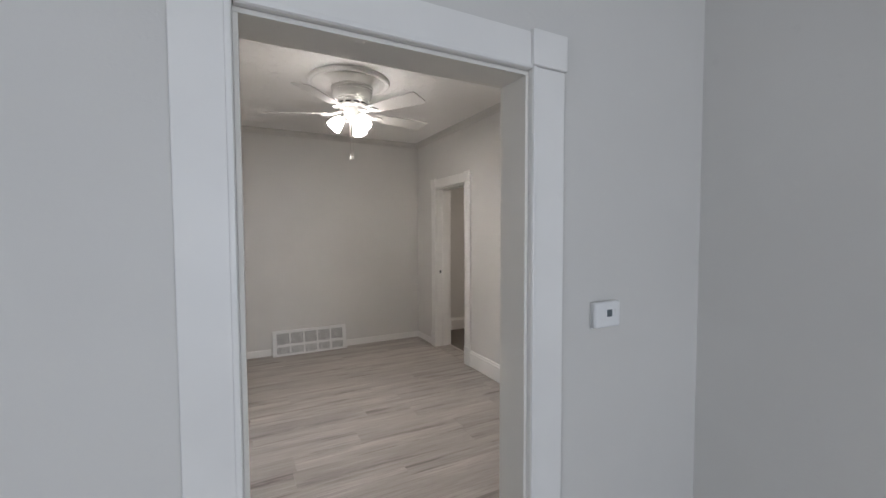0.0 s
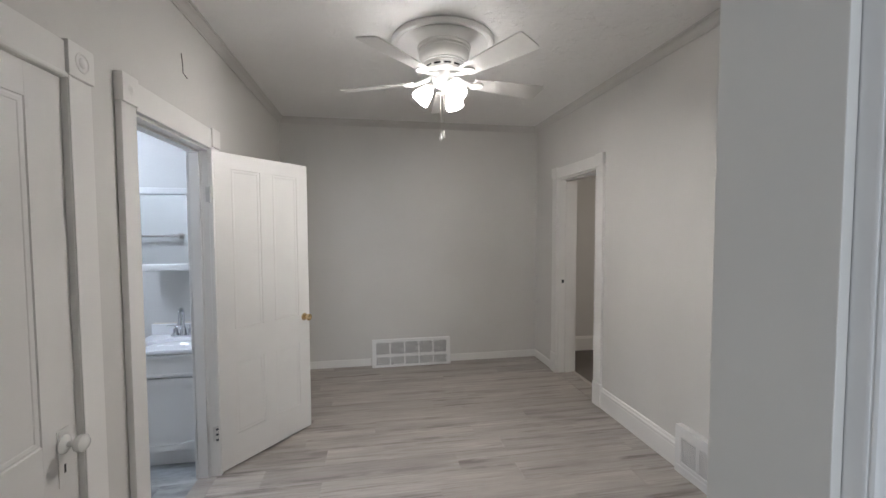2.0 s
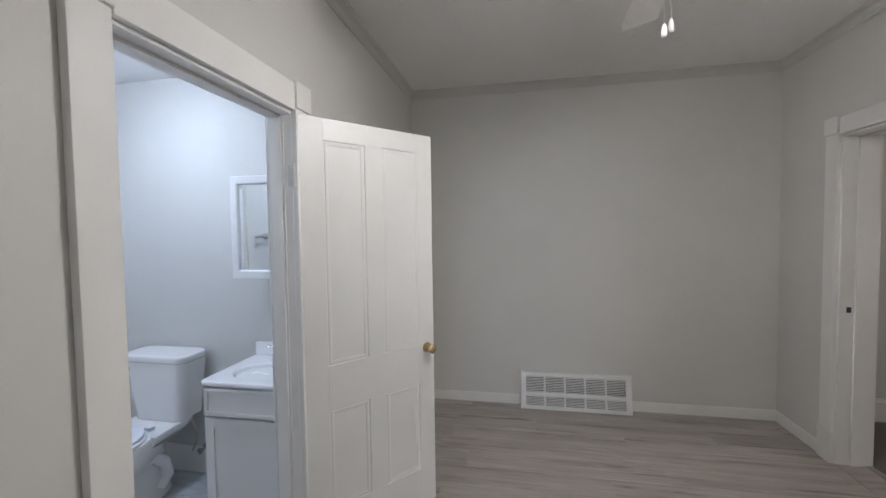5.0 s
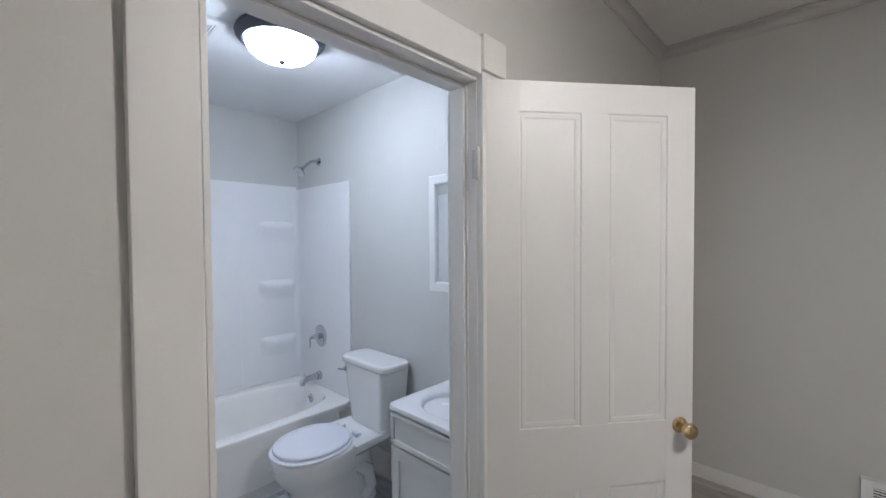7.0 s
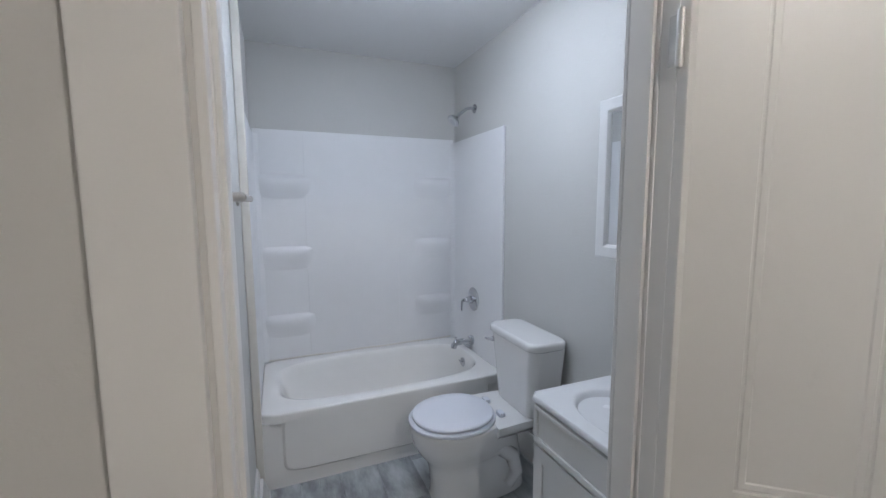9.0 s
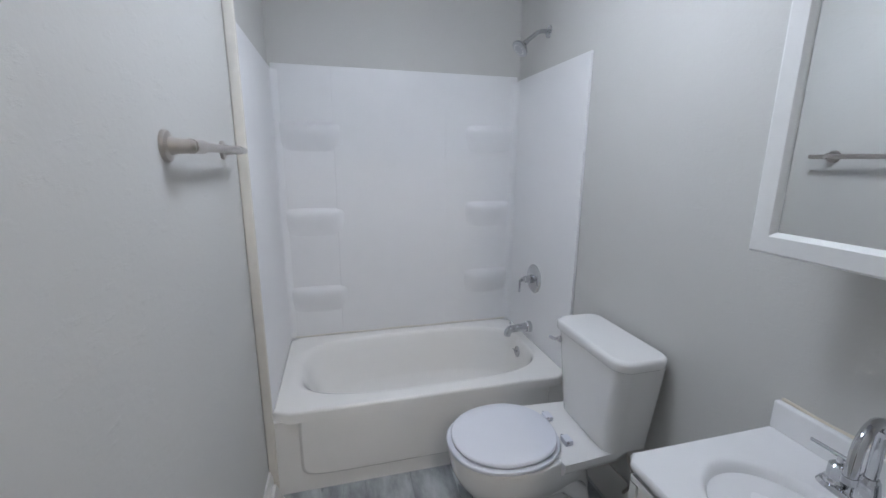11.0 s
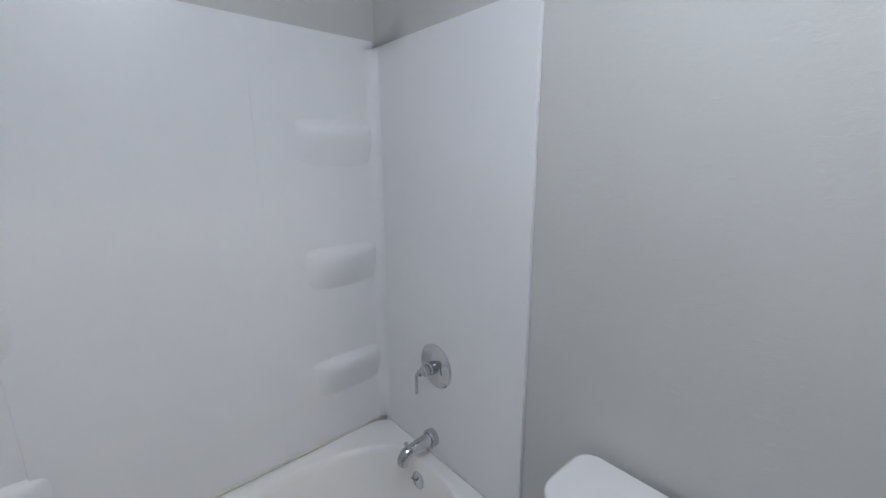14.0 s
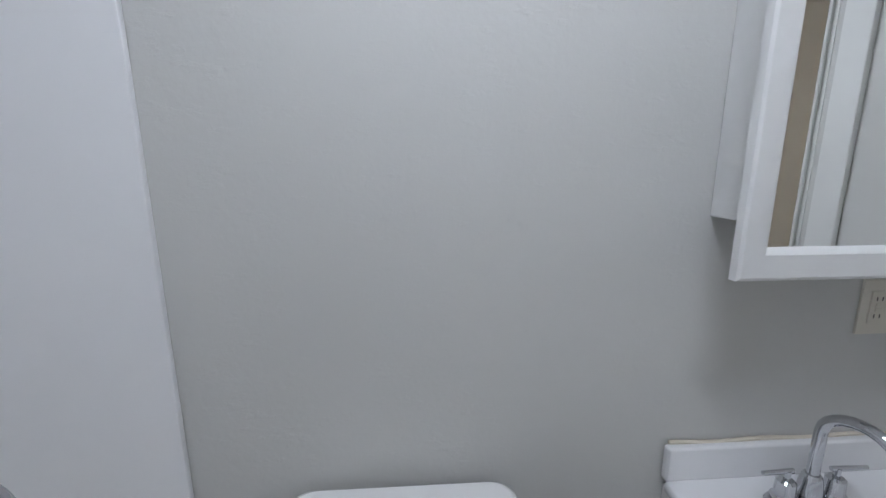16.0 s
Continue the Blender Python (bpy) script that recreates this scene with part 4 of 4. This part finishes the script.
def toilet():
    cx = -1.735
    t = thing("toilet", (cx, 3.80, 0), "white two-piece toilet with the lid shut", "toilet")
    rows = [(3.70, 0.116, 0.17, 0.33, 0.0, 3.0), (3.70, 0.118, 0.172, 0.33, 0.012, 3.0), (3.70, 0.115, 0.166, 0.33, 0.03, 2.8), (3.69, 0.112, 0.160, 0.33, 0.10, 2.6), (3.68, 0.114, 0.160, 0.34, 0.17, 2.4),
            (3.67, 0.128, 0.170, 0.34, 0.22, 2.2), (3.66, 0.158, 0.200, 0.34, 0.27, 2.1), (3.65, 0.176, 0.212, 0.33, 0.32, 2.1), (3.65, 0.183, 0.218, 0.30, 0.365, 2.1), (3.65, 0.184, 0.220, 0.28, 0.392, 2.1), (3.65, 0.178, 0.214, 0.27, 0.400, 2.1)]
    part("bowl", loft([oval_loop(cx, cy, a, b, z, 48, p, back) for cy, a, b, back, z, p in rows]), CERAMIC, t, sharp=70)
    for sx in (-1, 1):
        pts = [(cx + sx * 0.085, 3.62, 0.20), (cx + sx * 0.100, 3.74, 0.245), (cx + sx * 0.100, 3.84, 0.26), (cx + sx * 0.098, 3.92, 0.20), (cx + sx * 0.095, 3.95, 0.11), (cx + sx * 0.092, 3.90, 0.05)]
        part("trapway", tube(pts, [0.028, 0.036, 0.038, 0.038, 0.036, 0.034], 14), CERAMIC, t, sharp=70)
        part("bolt_cap", lathe([(0.014, 0), (0.013, 0.010), (0.007, 0.016), (0.001, 0.017)], pose(cx + sx * 0.122, 3.76, 0.004), 14), SEATPLASTIC, t)
    part("deck", loft([[(cx + x * k, y, z) for x, y in ((-0.185, 3.80), (0.185, 3.80), (0.170, 4.02), (0.140, 4.10), (-0.140, 4.10), (-0.170, 4.02))] for k, z in ((0.80, 0.33), (0.98, 0.365), (1.0, 0.385), (0.985, 0.402))]), CERAMIC, t, sharp=50)
    ring = [oval_loop(cx, 3.648, a, b, z, 56, 2.15, back) for a, b, back, z in ((0.176, 0.212, 0.20, 0.401), (0.186, 0.222, 0.205, 0.404), (0.188, 0.224, 0.206, 0.414), (0.182, 0.218, 0.202, 0.420))]
    part("seat", loft(ring), SEATPLASTIC, t, sharp=60)
    lid = [oval_loop(cx, 3.652, a, b, z, 56, 2.15, back) for a, b, back, z in ((0.168, 0.202, 0.185, 0.421), (0.176, 0.210, 0.190, 0.425), (0.177, 0.211, 0.190, 0.434), (0.170, 0.204, 0.184, 0.441), (0.120, 0.150, 0.140, 0.4445))]
    part("lid", loft(lid), SEATPLASTIC, t, "closed toilet lid", sharp=60)
    for sx in (-1, 1):
        part("seat_hinge", boxes((cx + sx * 0.075 - 0.022, cx + sx * 0.075 + 0.022, 3.853, 3.885, 0.401, 0.424), bevel=0.005), SEATPLASTIC, t)
        part("hinge_pin", tube([(cx + sx * 0.075 - 0.025, 3.862, 0.418), (cx + sx * 0.075 + 0.025, 3.862, 0.418)], 0.0055, 10), CHROME, t)

    def slab(y0, y1, hw, z, r, back=0.012):
        pts, tx, hw = [], cx + 0.016, hw + 0.004
        for x, y, a0 in ((tx + hw - r, y0 + r, -90), (tx + hw - back, y1 - back, 0), (tx - hw + back, y1 - back, 90), (tx - hw + r, y0 + r, 180)):
            rr = r if y < (y0 + y1) / 2 else back
            for k in range(7):
                a = radians(a0 + 15 * k)
                pts.append((x + rr * math.cos(a), y + rr * math.sin(a), z))
        return pts

    part("tank", loft([slab(3.972, 4.130, 0.150, 0.403, 0.05), slab(3.968, 4.132, 0.162, 0.410, 0.05), slab(3.962, 4.135, 0.172, 0.50, 0.05), slab(3.952, 4.137, 0.197, 0.70, 0.05), slab(3.950, 4.138, 0.203, 0.757, 0.05)]), CERAMIC, t, sharp=50)
    part("tank_lid", loft([slab(3.945, 4.142, 0.209, 0.755, 0.055, 0.045), slab(3.938, 4.146, 0.216, 0.762, 0.058, 0.045), slab(3.937, 4.147, 0.217, 0.784, 0.058, 0.045), slab(3.941, 4.144, 0.213, 0.794, 0.056, 0.045), slab(3.952, 4.136, 0.202, 0.799, 0.052, 0.045)]), CERAMIC, t, sharp=50)
    lev = part("flush_lever", lathe([(0.014, 0), (0.014, 0.012), (0.008, 0.016), (0.001, 0.017)], axis((cx - 0.150, 3.954, 0.715), (0, -1, 0)), 18), CHROME, t, "chrome flush lever")
    part("lever_arm", tube([(cx - 0.150, 3.942, 0.715), (cx - 0.155, 3.928, 0.715), (cx - 0.172, 3.924, 0.713), (cx - 0.190, 3.926, 0.711)], [0.006, 0.007, 0.007, 0.0075], 12), CHROME, lev)
    part("supply_hose", tube(arc(lambda u: (cx + 0.115 + 0.05 * math.sin(u * 3.1), 4.085 + 0.03 * u, 0.40 - 0.24 * u)), 0.006, 8), NICKEL, t)
    return t


toilet()
sv = thing("supply_valve", (-1.56, BN, 0.16), "small chrome water supply valve on the wall", "water valve")
part("flange", lathe([(0.024, -0.001), (0.022, 0.005), (0.010, 0.008), (0.001, 0.008)], axis((-1.56, BN, 0.16), (0, -1, 0)), 20), CHROME, sv)
part("valve_body", tube([(-1.56, BN - 0.004, 0.16), (-1.56, BN - 0.05, 0.16)], 0.010, 12), CHROME, sv)
part("handle", lathe([(0.018, 0), (0.020, 0.004), (0.018, 0.010), (0.001, 0.011)], axis((-1.56, BN - 0.05, 0.16), (0, -1, 0)), 12), CHROME, sv)

VX0, VX1, VY0, VZ = -1.177, BE - 0.003, 3.703, 0.772


def vanity():
    v = thing("vanity_cabinet", ((VX0 + VX1) / 2, 3.94, 0), "white painted vanity cabinet with an arched door panel", "vanity cabinet")
    x0, x1, yf, zt = VX0 + 0.010, VX1 - 0.002, VY0 + 0.026, VZ - 0.022
    part("body", boxes((x0, x0 + 0.016, yf, BN - 0.002, 0.0, zt), (x1 - 0.016, x1, yf, BN - 0.002, 0.0, zt), (x0 + 0.016, x1 - 0.016, BN - 0.016, BN - 0.002, 0.0, zt), (x0 + 0.016, x1 - 0.016, yf, BN - 0.016, 0.10, 0.116)), CABINET, v)
    part("toe_kick", one(x0 + 0.016, x1 - 0.016, yf + 0.05, yf + 0.062, 0.0, 0.10), CABINET, v)
    part("face_rail", one(x0 + 0.016, x1 - 0.016, yf, yf + 0.018, zt - 0.16, zt), CABINET, v)
    part("bottom_rail", loft([[(x, y, z) for x, z in [(x0 + 0.016, 0.16), (x0 + 0.016, 0.07)] + [(x0 + 0.016 + (x1 - x0 - 0.032) * (k / 12), 0.07 + 0.03 * math.sin(math.pi * k / 12)) for k in range(1, 12)] + [(x1 - 0.016, 0.07), (x1 - 0.016, 0.16)]] for y in (yf, yf + 0.018)]), CABINET, v)
    df = part("drawer_front", one(x0 + 0.012, x1 - 0.012, yf - 0.018, yf - 0.001, zt - 0.150, zt - 0.012, bevel=0.003), CABINET, v)
    for r in ((x0 + 0.012, x1 - 0.012, zt - 0.150, zt - 0.128), (x0 + 0.012, x1 - 0.012, zt - 0.030, zt - 0.012), (x0 + 0.012, x0 + 0.034, zt - 0.128, zt - 0.030), (x1 - 0.034, x1 - 0.012, zt - 0.128, zt - 0.030)):
        part("border", one(r[0], r[1], yf - 0.025, yf - 0.017, r[2], r[3], bevel=0.004), CABINET, df)
    z0, z1 = 0.118, zt - 0.160
    a, b = x0 + 0.012, x1 - 0.012
    d = part("door", one(a, b, yf - 0.014, yf - 0.001, z0, z1, bevel=0.002), CABINET, v)
    part("stile", one(a, a + 0.05, yf - 0.021, yf - 0.013, z0, z1, bevel=0.003), CABINET, d)
    part("stile", one(b - 0.05, b, yf - 0.021, yf - 0.013, z0, z1, bevel=0.003), CABINET, d)

    def arched(zbase, zedge, rise):
        pts = [(a + 0.05, zbase), (b - 0.05, zbase)] + [(b - 0.05 - (b - a - 0.10) * k / 14, zedge + rise * math.sin(math.pi * k / 14)) for k in range(15)]
        return loft([[(x, y, z) for x, z in pts] for y in (yf - 0.021, yf - 0.013)])

    part("rail", arched(z0, z0 + 0.065, -0.028), CABINET, d)
    part("rail", arched(z1, z1 - 0.055, 0.022), CABINET, d)
    part("knob", lathe([(0.006, 0), (0.005, 0.012), (0.012, 0.018), (0.013, 0.024), (0.008, 0.029), (0.001, 0.030)], axis((b - 0.025, yf - 0.021, z1 - 0.10), (0, -1, 0)), 18), PLASTIC, d, "small white knob")


vanity()


def sink():
    s = thing("vanity_sink", ((VX0 + VX1) / 2, 3.93, VZ), "white cultured marble sink top with an oval bowl and backsplash", "sink")
    cx, cy = (VX0 + VX1) / 2 + 0.005, 3.895
    y1 = BN - 0.003
    rings = [rect_loop(VX0, VX1, VY0, y1, VZ - 0.022, 64), rect_loop(VX0 - 0.002, VX1, VY0 - 0.002, y1, VZ - 0.012, 64), rect_loop(VX0, VX1, VY0, y1, VZ - 0.003, 64), rect_loop(VX0 + 0.005, VX1 - 0.002, VY0 + 0.005, y1 - 0.002, VZ, 64)]
    for k, z in ((1.06, VZ), (1.02, VZ - 0.0012), (0.985, VZ - 0.005), (0.955, VZ - 0.013), (0.925, VZ - 0.026), (0.86, VZ - 0.058), (0.74, VZ - 0.095), (0.55, VZ - 0.122), (0.3, VZ - 0.132), (0.12, VZ - 0.134)):
        rings.append(oval_loop(cx, cy, 0.185 * k, 0.135 * k, z, 64, 2.1))
    part("basin", loft(rings, None, True, True), CULTURED, s, sharp=60)
    part("backsplash", one(VX0, VX1, BN - 0.024, BN - 0.003, VZ - 0.002, 0.848, bevel=0.006, seg=3), CULTURED, s)
    part("caulk_line", tube([(x, BN - 0.006, 0.850 + 0.002 * math.sin(31 * x)) for x in np.linspace(VX0 + 0.01, VX1 - 0.01, 18)], 0.0045, 6), CAULK, s, "cracked yellowed caulk")
    part("drain", lathe([(0.022, 0), (0.022, 0.003), (0.014, 0.005), (0.001, 0.006)], pose(cx, cy, VZ - 0.134), 20), CHROME, s)


sink()


def faucet():
    fx, fy, z = -0.934, 4.072, VZ
    f = thing("faucet", (fx, fy, z), "chrome gooseneck faucet with two lever handles", "faucet")
    part("deck_plate", loft([oval_loop(fx, fy, a, b, h, 40, 3.5) for a, b, h in ((0.078, 0.027, z), (0.080, 0.029, z + 0.004), (0.076, 0.025, z + 0.012), (0.070, 0.020, z + 0.014))]), CHROME, f)
    for sx in (-1, 1):
        hx = fx + sx * 0.051
        h = part("handle", lathe([(0.022, z + 0.012), (0.022, z + 0.018), (0.0175, z + 0.024), (0.0165, z + 0.052), (0.012, z + 0.056), (0.001, z + 0.056)], pose(hx, fy, 0), 22), CHROME, f)
        part("lever", tube([(hx - sx * 0.012, fy + 0.002, z + 0.072), (hx + sx * 0.055, fy - 0.004, z + 0.076)], [0.0052, 0.0042], 10), CHROME, h)
        part("stem", tube([(hx, fy, z + 0.054), (hx, fy, z + 0.074)], 0.006, 10), CHROME, h)
    part("collar", lathe([(0.022, z + 0.012), (0.021, z + 0.030), (0.0165, z + 0.060), (0.013, z + 0.066), (0.001, z + 0.066)], pose(fx, fy, 0), 22), CHROME, f)
    pts = [(fx, fy, z + 0.06), (fx, fy, z + 0.158)] + [(fx + 0.012 * (1 - math.cos(a)), fy - 0.055 * (1 - math.cos(a)), z + 0.158 + 0.045 * math.sin(a)) for a in np.linspace(0.3, math.pi * 0.98, 12)] + [(fx + 0.024, fy - 0.112, z + 0.110)]
    part("spout", tube(pts, 0.0105, 16), CHROME, f)
    part("aerator", lathe([(0.012, 0), (0.012, 0.014), (0.001, 0.015)], pose(fx + 0.024, fy - 0.112, z + 0.100), 16), CHROME, f)


faucet()


def medicine_cabinet():
    x0, x1, z0, z1, yf = -1.204, -0.768, 1.245, 1.818, 4.008
    c = thing("medicine_cabinet", ((x0 + x1) / 2, BN, z0), "white framed mirrored medicine cabinet on the wall", "medicine cabinet")
    part("body", one(x0 + 0.066, x1 - 0.040, yf + 0.022, BN - 0.001, z0 + 0.080, z1 - 0.040, bevel=0.003), PLASTIC, c)
    w = 0.050
    d = part("door", one(x0 + 0.01, x1 - 0.01, yf + 0.012, yf + 0.022, z0 + 0.01, z1 - 0.01), PLASTIC, c)
    prof = [(0, 0.012), (0, -0.002), (0.005, -0.005), (0.040, -0.004), (0.044, -0.001), (w, 0.0055), (w, 0.012)]
    corners = [(x0, z0, 1, 1), (x1, z0, -1, 1), (x1, z1, -1, -1), (x0, z1, 1, -1)]
    for k in range(4):
        rings = [[(x + sx * p, yf + h, z + sz * p) for p, h in prof] for x, z, sx, sz in (corners[k], corners[(k + 1) % 4])]
        part("rail" if k % 2 == 0 else "stile", loft(rings), PLASTIC, d, sharp=30)
    part("mirror", one(x0 + w, x1 - w, yf + 0.0085, yf + 0.0115, z0 + w, z1 - w), MIRROR, d, "clear mirror pane")


medicine_cabinet()


def outlet():
    x0, x1, z0, z1 = -0.800, -0.730, 1.080, 1.196
    o = thing("wall_outlet", ((x0 + x1) / 2, BN, (z0 + z1) / 2), "ivory ground-fault wall outlet under the cabinet", "wall outlet")
    p = part("cover_plate", one(x0, x1, BN - 0.006, BN, z0, z1, bevel=0.002), IVORY, o)
    part("receptacle", one(x0 + 0.018, x1 - 0.018, BN - 0.009, BN - 0.005, z0 + 0.024, z1 - 0.024, bevel=0.001), IVORY, p)
    for zc in (z0 + 0.040, z1 - 0.040):
        for dx in (-0.006, 0.006):
            part("slot", one((x0 + x1) / 2 + dx - 0.001, (x0 + x1) / 2 + dx + 0.001, BN - 0.0094, BN - 0.0088, zc - 0.004, zc + 0.004), BLACK, p)
    for k, dz in enumerate((-0.005, 0.005)):
        part("button", one((x0 + x1) / 2 - 0.007, (x0 + x1) / 2 + 0.007, BN - 0.0105, BN - 0.0085, (z0 + z1) / 2 + dz - 0.003, (z0 + z1) / 2 + dz + 0.003), IVORY, p)


outlet()


def towel_bar():
    yb, z, xa, xb = BS + 0.050, 1.472, -1.452, -1.955
    t = thing("towel_bar", ((xa + xb) / 2, BS, z), "brushed nickel towel bar on the wall", "towel bar")
    for x, k in ((xa, 1.0), (xb + 0.070, 0.86)):
        part("post", lathe([(0.033 * k, 0.0), (0.033 * k, 0.006), (0.031 * k, 0.009), (0.019 * k, 0.012), (0.016 * k, 0.022), (0.015 * k, 0.036), (0.015 * k, 0.054), (0.011 * k, 0.060), (0.001, 0.061)], axis((x, BS, z), (0, 1, 0)), 28), NICKEL, t)
    part("bar", tube([(xa + 0.004, yb, z), (xb + 0.004, yb, z), (xb, yb, z)], [0.0105, 0.0105, 0.0085], 18), NICKEL, t)
    part("sleeve", tube([(xa + 0.006, yb, z), (xa - 0.068, yb, z), (xa - 0.071, yb, z)], [0.0155, 0.0150, 0.0125], 20), NICKEL, t)


towel_bar()


def dome_light():
    cx, cy = -1.585, 3.44
    d = thing("ceiling_light", (cx, cy, BZ), "lit frosted dome ceiling light with a dark bronze rim", "ceiling light")
    part("rim", lathe([(0.001, BZ - 0.001), (0.175, BZ - 0.001), (0.190, BZ - 0.010), (0.197, BZ - 0.026), (0.193, BZ - 0.040), (0.182, BZ - 0.052), (0.166, BZ - 0.060), (0.156, BZ - 0.058), (0.001, BZ - 0.034)], pose(cx, cy, 0), 56), BRONZE, d, "dark bronze rim")
    part("dome", lathe([(0.155, BZ - 0.052), (0.153, BZ - 0.068), (0.142, BZ - 0.091), (0.117, BZ - 0.112), (0.080, BZ - 0.126), (0.040, BZ - 0.132), (0.001, BZ - 0.133)], pose(cx, cy, 0), 48), DOME, d, "lit frosted glass dome")
    part("finial", lathe([(0.012, BZ - 0.130), (0.016, BZ - 0.136), (0.012, BZ - 0.144), (0.006, BZ - 0.150), (0.001, BZ - 0.151)], pose(cx, cy, 0), 18), BRONZE, d)


dome_light()


def exhaust_vent():
    cx, cy, h = -1.79, 3.115, 0.125
    e = thing("ceiling_vent", (cx, cy, BZ), "white square slotted exhaust fan grille in the ceiling", "ceiling vent")
    z = BZ
    part("backing", one(cx - h + 0.01, cx + h - 0.01, cy - h + 0.01, cy + h - 0.01, z - 0.004, z - 0.001), HOLLOW, e)
    for r in ((cx - h, cx + h, cy - h, cy - h + 0.03), (cx - h, cx + h, cy + h - 0.03, cy + h), (cx - h, cx - h + 0.03, cy - h + 0.03, cy + h - 0.03), (cx + h - 0.03, cx + h, cy - h + 0.03, cy + h - 0.03)):
        part("border", one(*r, z - 0.018, z - 0.001, bevel=0.003), PLASTIC, e)
    w = h - 0.03
    part("centre_bar", one(cx - w, cx + w, cy - 0.012, cy + 0.012, z - 0.015, z - 0.004), PLASTIC, e)
    for way in (-1, 1):
        for k in range(7):
            y = cy + way * (0.0165 + k * 0.0118)
            reach = 0.90 * abs(y - cy) + 0.004
            for a, b in ((cx - w, cx - reach), (cx + reach, cx + w)):
                part("face_strip", one(a, b, y - 0.0045, y + 0.0045, z - 0.015, z - 0.009), PLASTIC, e)
            part("slat", one(cx - w, cx + w, y + way * 0.0072 - 0.0027, y + way * 0.0072 + 0.0027, z - 0.0155, z - 0.009), PLASTIC, e)


exhaust_vent()



def bath_register():
    x0, x1, zt, d = -2.045, -1.700, 0.115, 0.060
    r = thing("wall_register", ((x0 + x1) / 2, BS, 0), "small white louvred baseboard register beside the bathtub", "air register")
    y = BS + d
    for xa, xb in ((x0, x0 + 0.004), (x1 - 0.004, x1)):
        part("side_panel", loft([[(x, BS + 0.017, 0.0), (x, y - 0.002, 0.0), (x, y - 0.002, 0.045), (x, BS + 0.030, zt), (x, BS + 0.017, zt)] for x in (xa, xb)]), METALWHITE, r)
    part("top_panel", one(x0, x1, BS + 0.017, BS + 0.031, zt, zt + 0.004, bevel=0.001), METALWHITE, r)
    part("shade_block", one(x0 + 0.006, x1 - 0.006, BS + 0.018, BS + 0.024, 0.004, zt - 0.004), HOLLOW, r)
    part("lower_strip", one(x0, x1, y - 0.004, y, 0.0, 0.045, bevel=0.001), METALWHITE, r)
    n = 26
    for k in range(n + 1):
        x = x0 + 0.006 + (x1 - x0 - 0.012) * k / n
        part("louvre", loft([[(xx, y - 0.004, 0.044), (xx, y, 0.046), (xx, BS + 0.031, zt + 0.001), (xx, BS + 0.027, zt)] for xx in (x - 0.0032, x + 0.0032)]), METALWHITE, r)


bath_register()

# ---- floors, piece by piece ----


def plank_floor(name, x0, x1, y0, y1, wide, long, material, label, category, seed, gap=0.0006, top=0.0):
    base = solid(name, one(x0, x1, y0, y1, top - 0.05, top - 0.006), SHADOWGAP, label, category)
    rng = random.Random(seed)
    shared = {}
    y = y0
    while y < y1 - 0.01:
        w = min(wide, y1 - y)
        x = x0 - rng.uniform(0.1, long * 0.9)
        while x < x1:
            a, b = max(x, x0), min(x + long, x1)
            if b - a > 0.02:
                key = (round(b - a, 3), round(w, 3))
                if key not in shared:
                    hl, hw = (b - a) / 2 - gap / 2, w / 2 - gap / 2
                    bm = loft([[(-hl + i, -hw + i, z), (hl - i, -hw + i, z), (hl - i, hw - i, z), (-hl + i, hw - i, z)] for i, z in ((0, -0.006), (0, -0.0006), (0.0008, 0.0))], None, False, True)
                    for f in bm.faces:
                        f.smooth = False
                    me = bpy.data.meshes.new("plank")
                    bm.to_mesh(me)
                    bm.free()
                    me.materials.append(material)
                    shared[key] = me
                p = new("plank", shared[key])
                p.location = ((a + b) / 2, y + w / 2, top)
                p.parent = base
            x += long
        y += wide
    return base


plank_floor("floor_dining", WX, EX, LSY, NY, 0.182, 1.22, PLANK, "grey wood-look vinyl plank floor", "floor", 3)
plank_floor("floor_living", LWX, LEX, LBY, LSY, 0.182, 1.22, PLANK, "grey wood-look vinyl plank floor in the living room", "floor", 5)
plank_floor("floor_bath", BW, BE, BS, BN, 0.20, 0.92, MARBLE, "grey marbled vinyl plank bathroom floor", "floor", 9)
solid("threshold_1", one(BE, WX, BY0, BY1, -0.05, 0.002), PLANK, "grey wood-look strip in the bathroom doorway", "threshold")
solid("threshold_2", one(EX, HX - 0.02, EY0, EY1, -0.05, 0.002), PLANK, "grey wood-look strip in the east doorway", "threshold")
solid("threshold_3", loft([[(HX - 0.036, y, 0.0022), (HX - 0.030, y, 0.007), (HX - 0.008, y, 0.008), (HX + 0.004, y, 0.0045)] for y in (EY0, EY1)]), NICKEL, "thin metal strip between the plank floor and the carpet", "threshold")
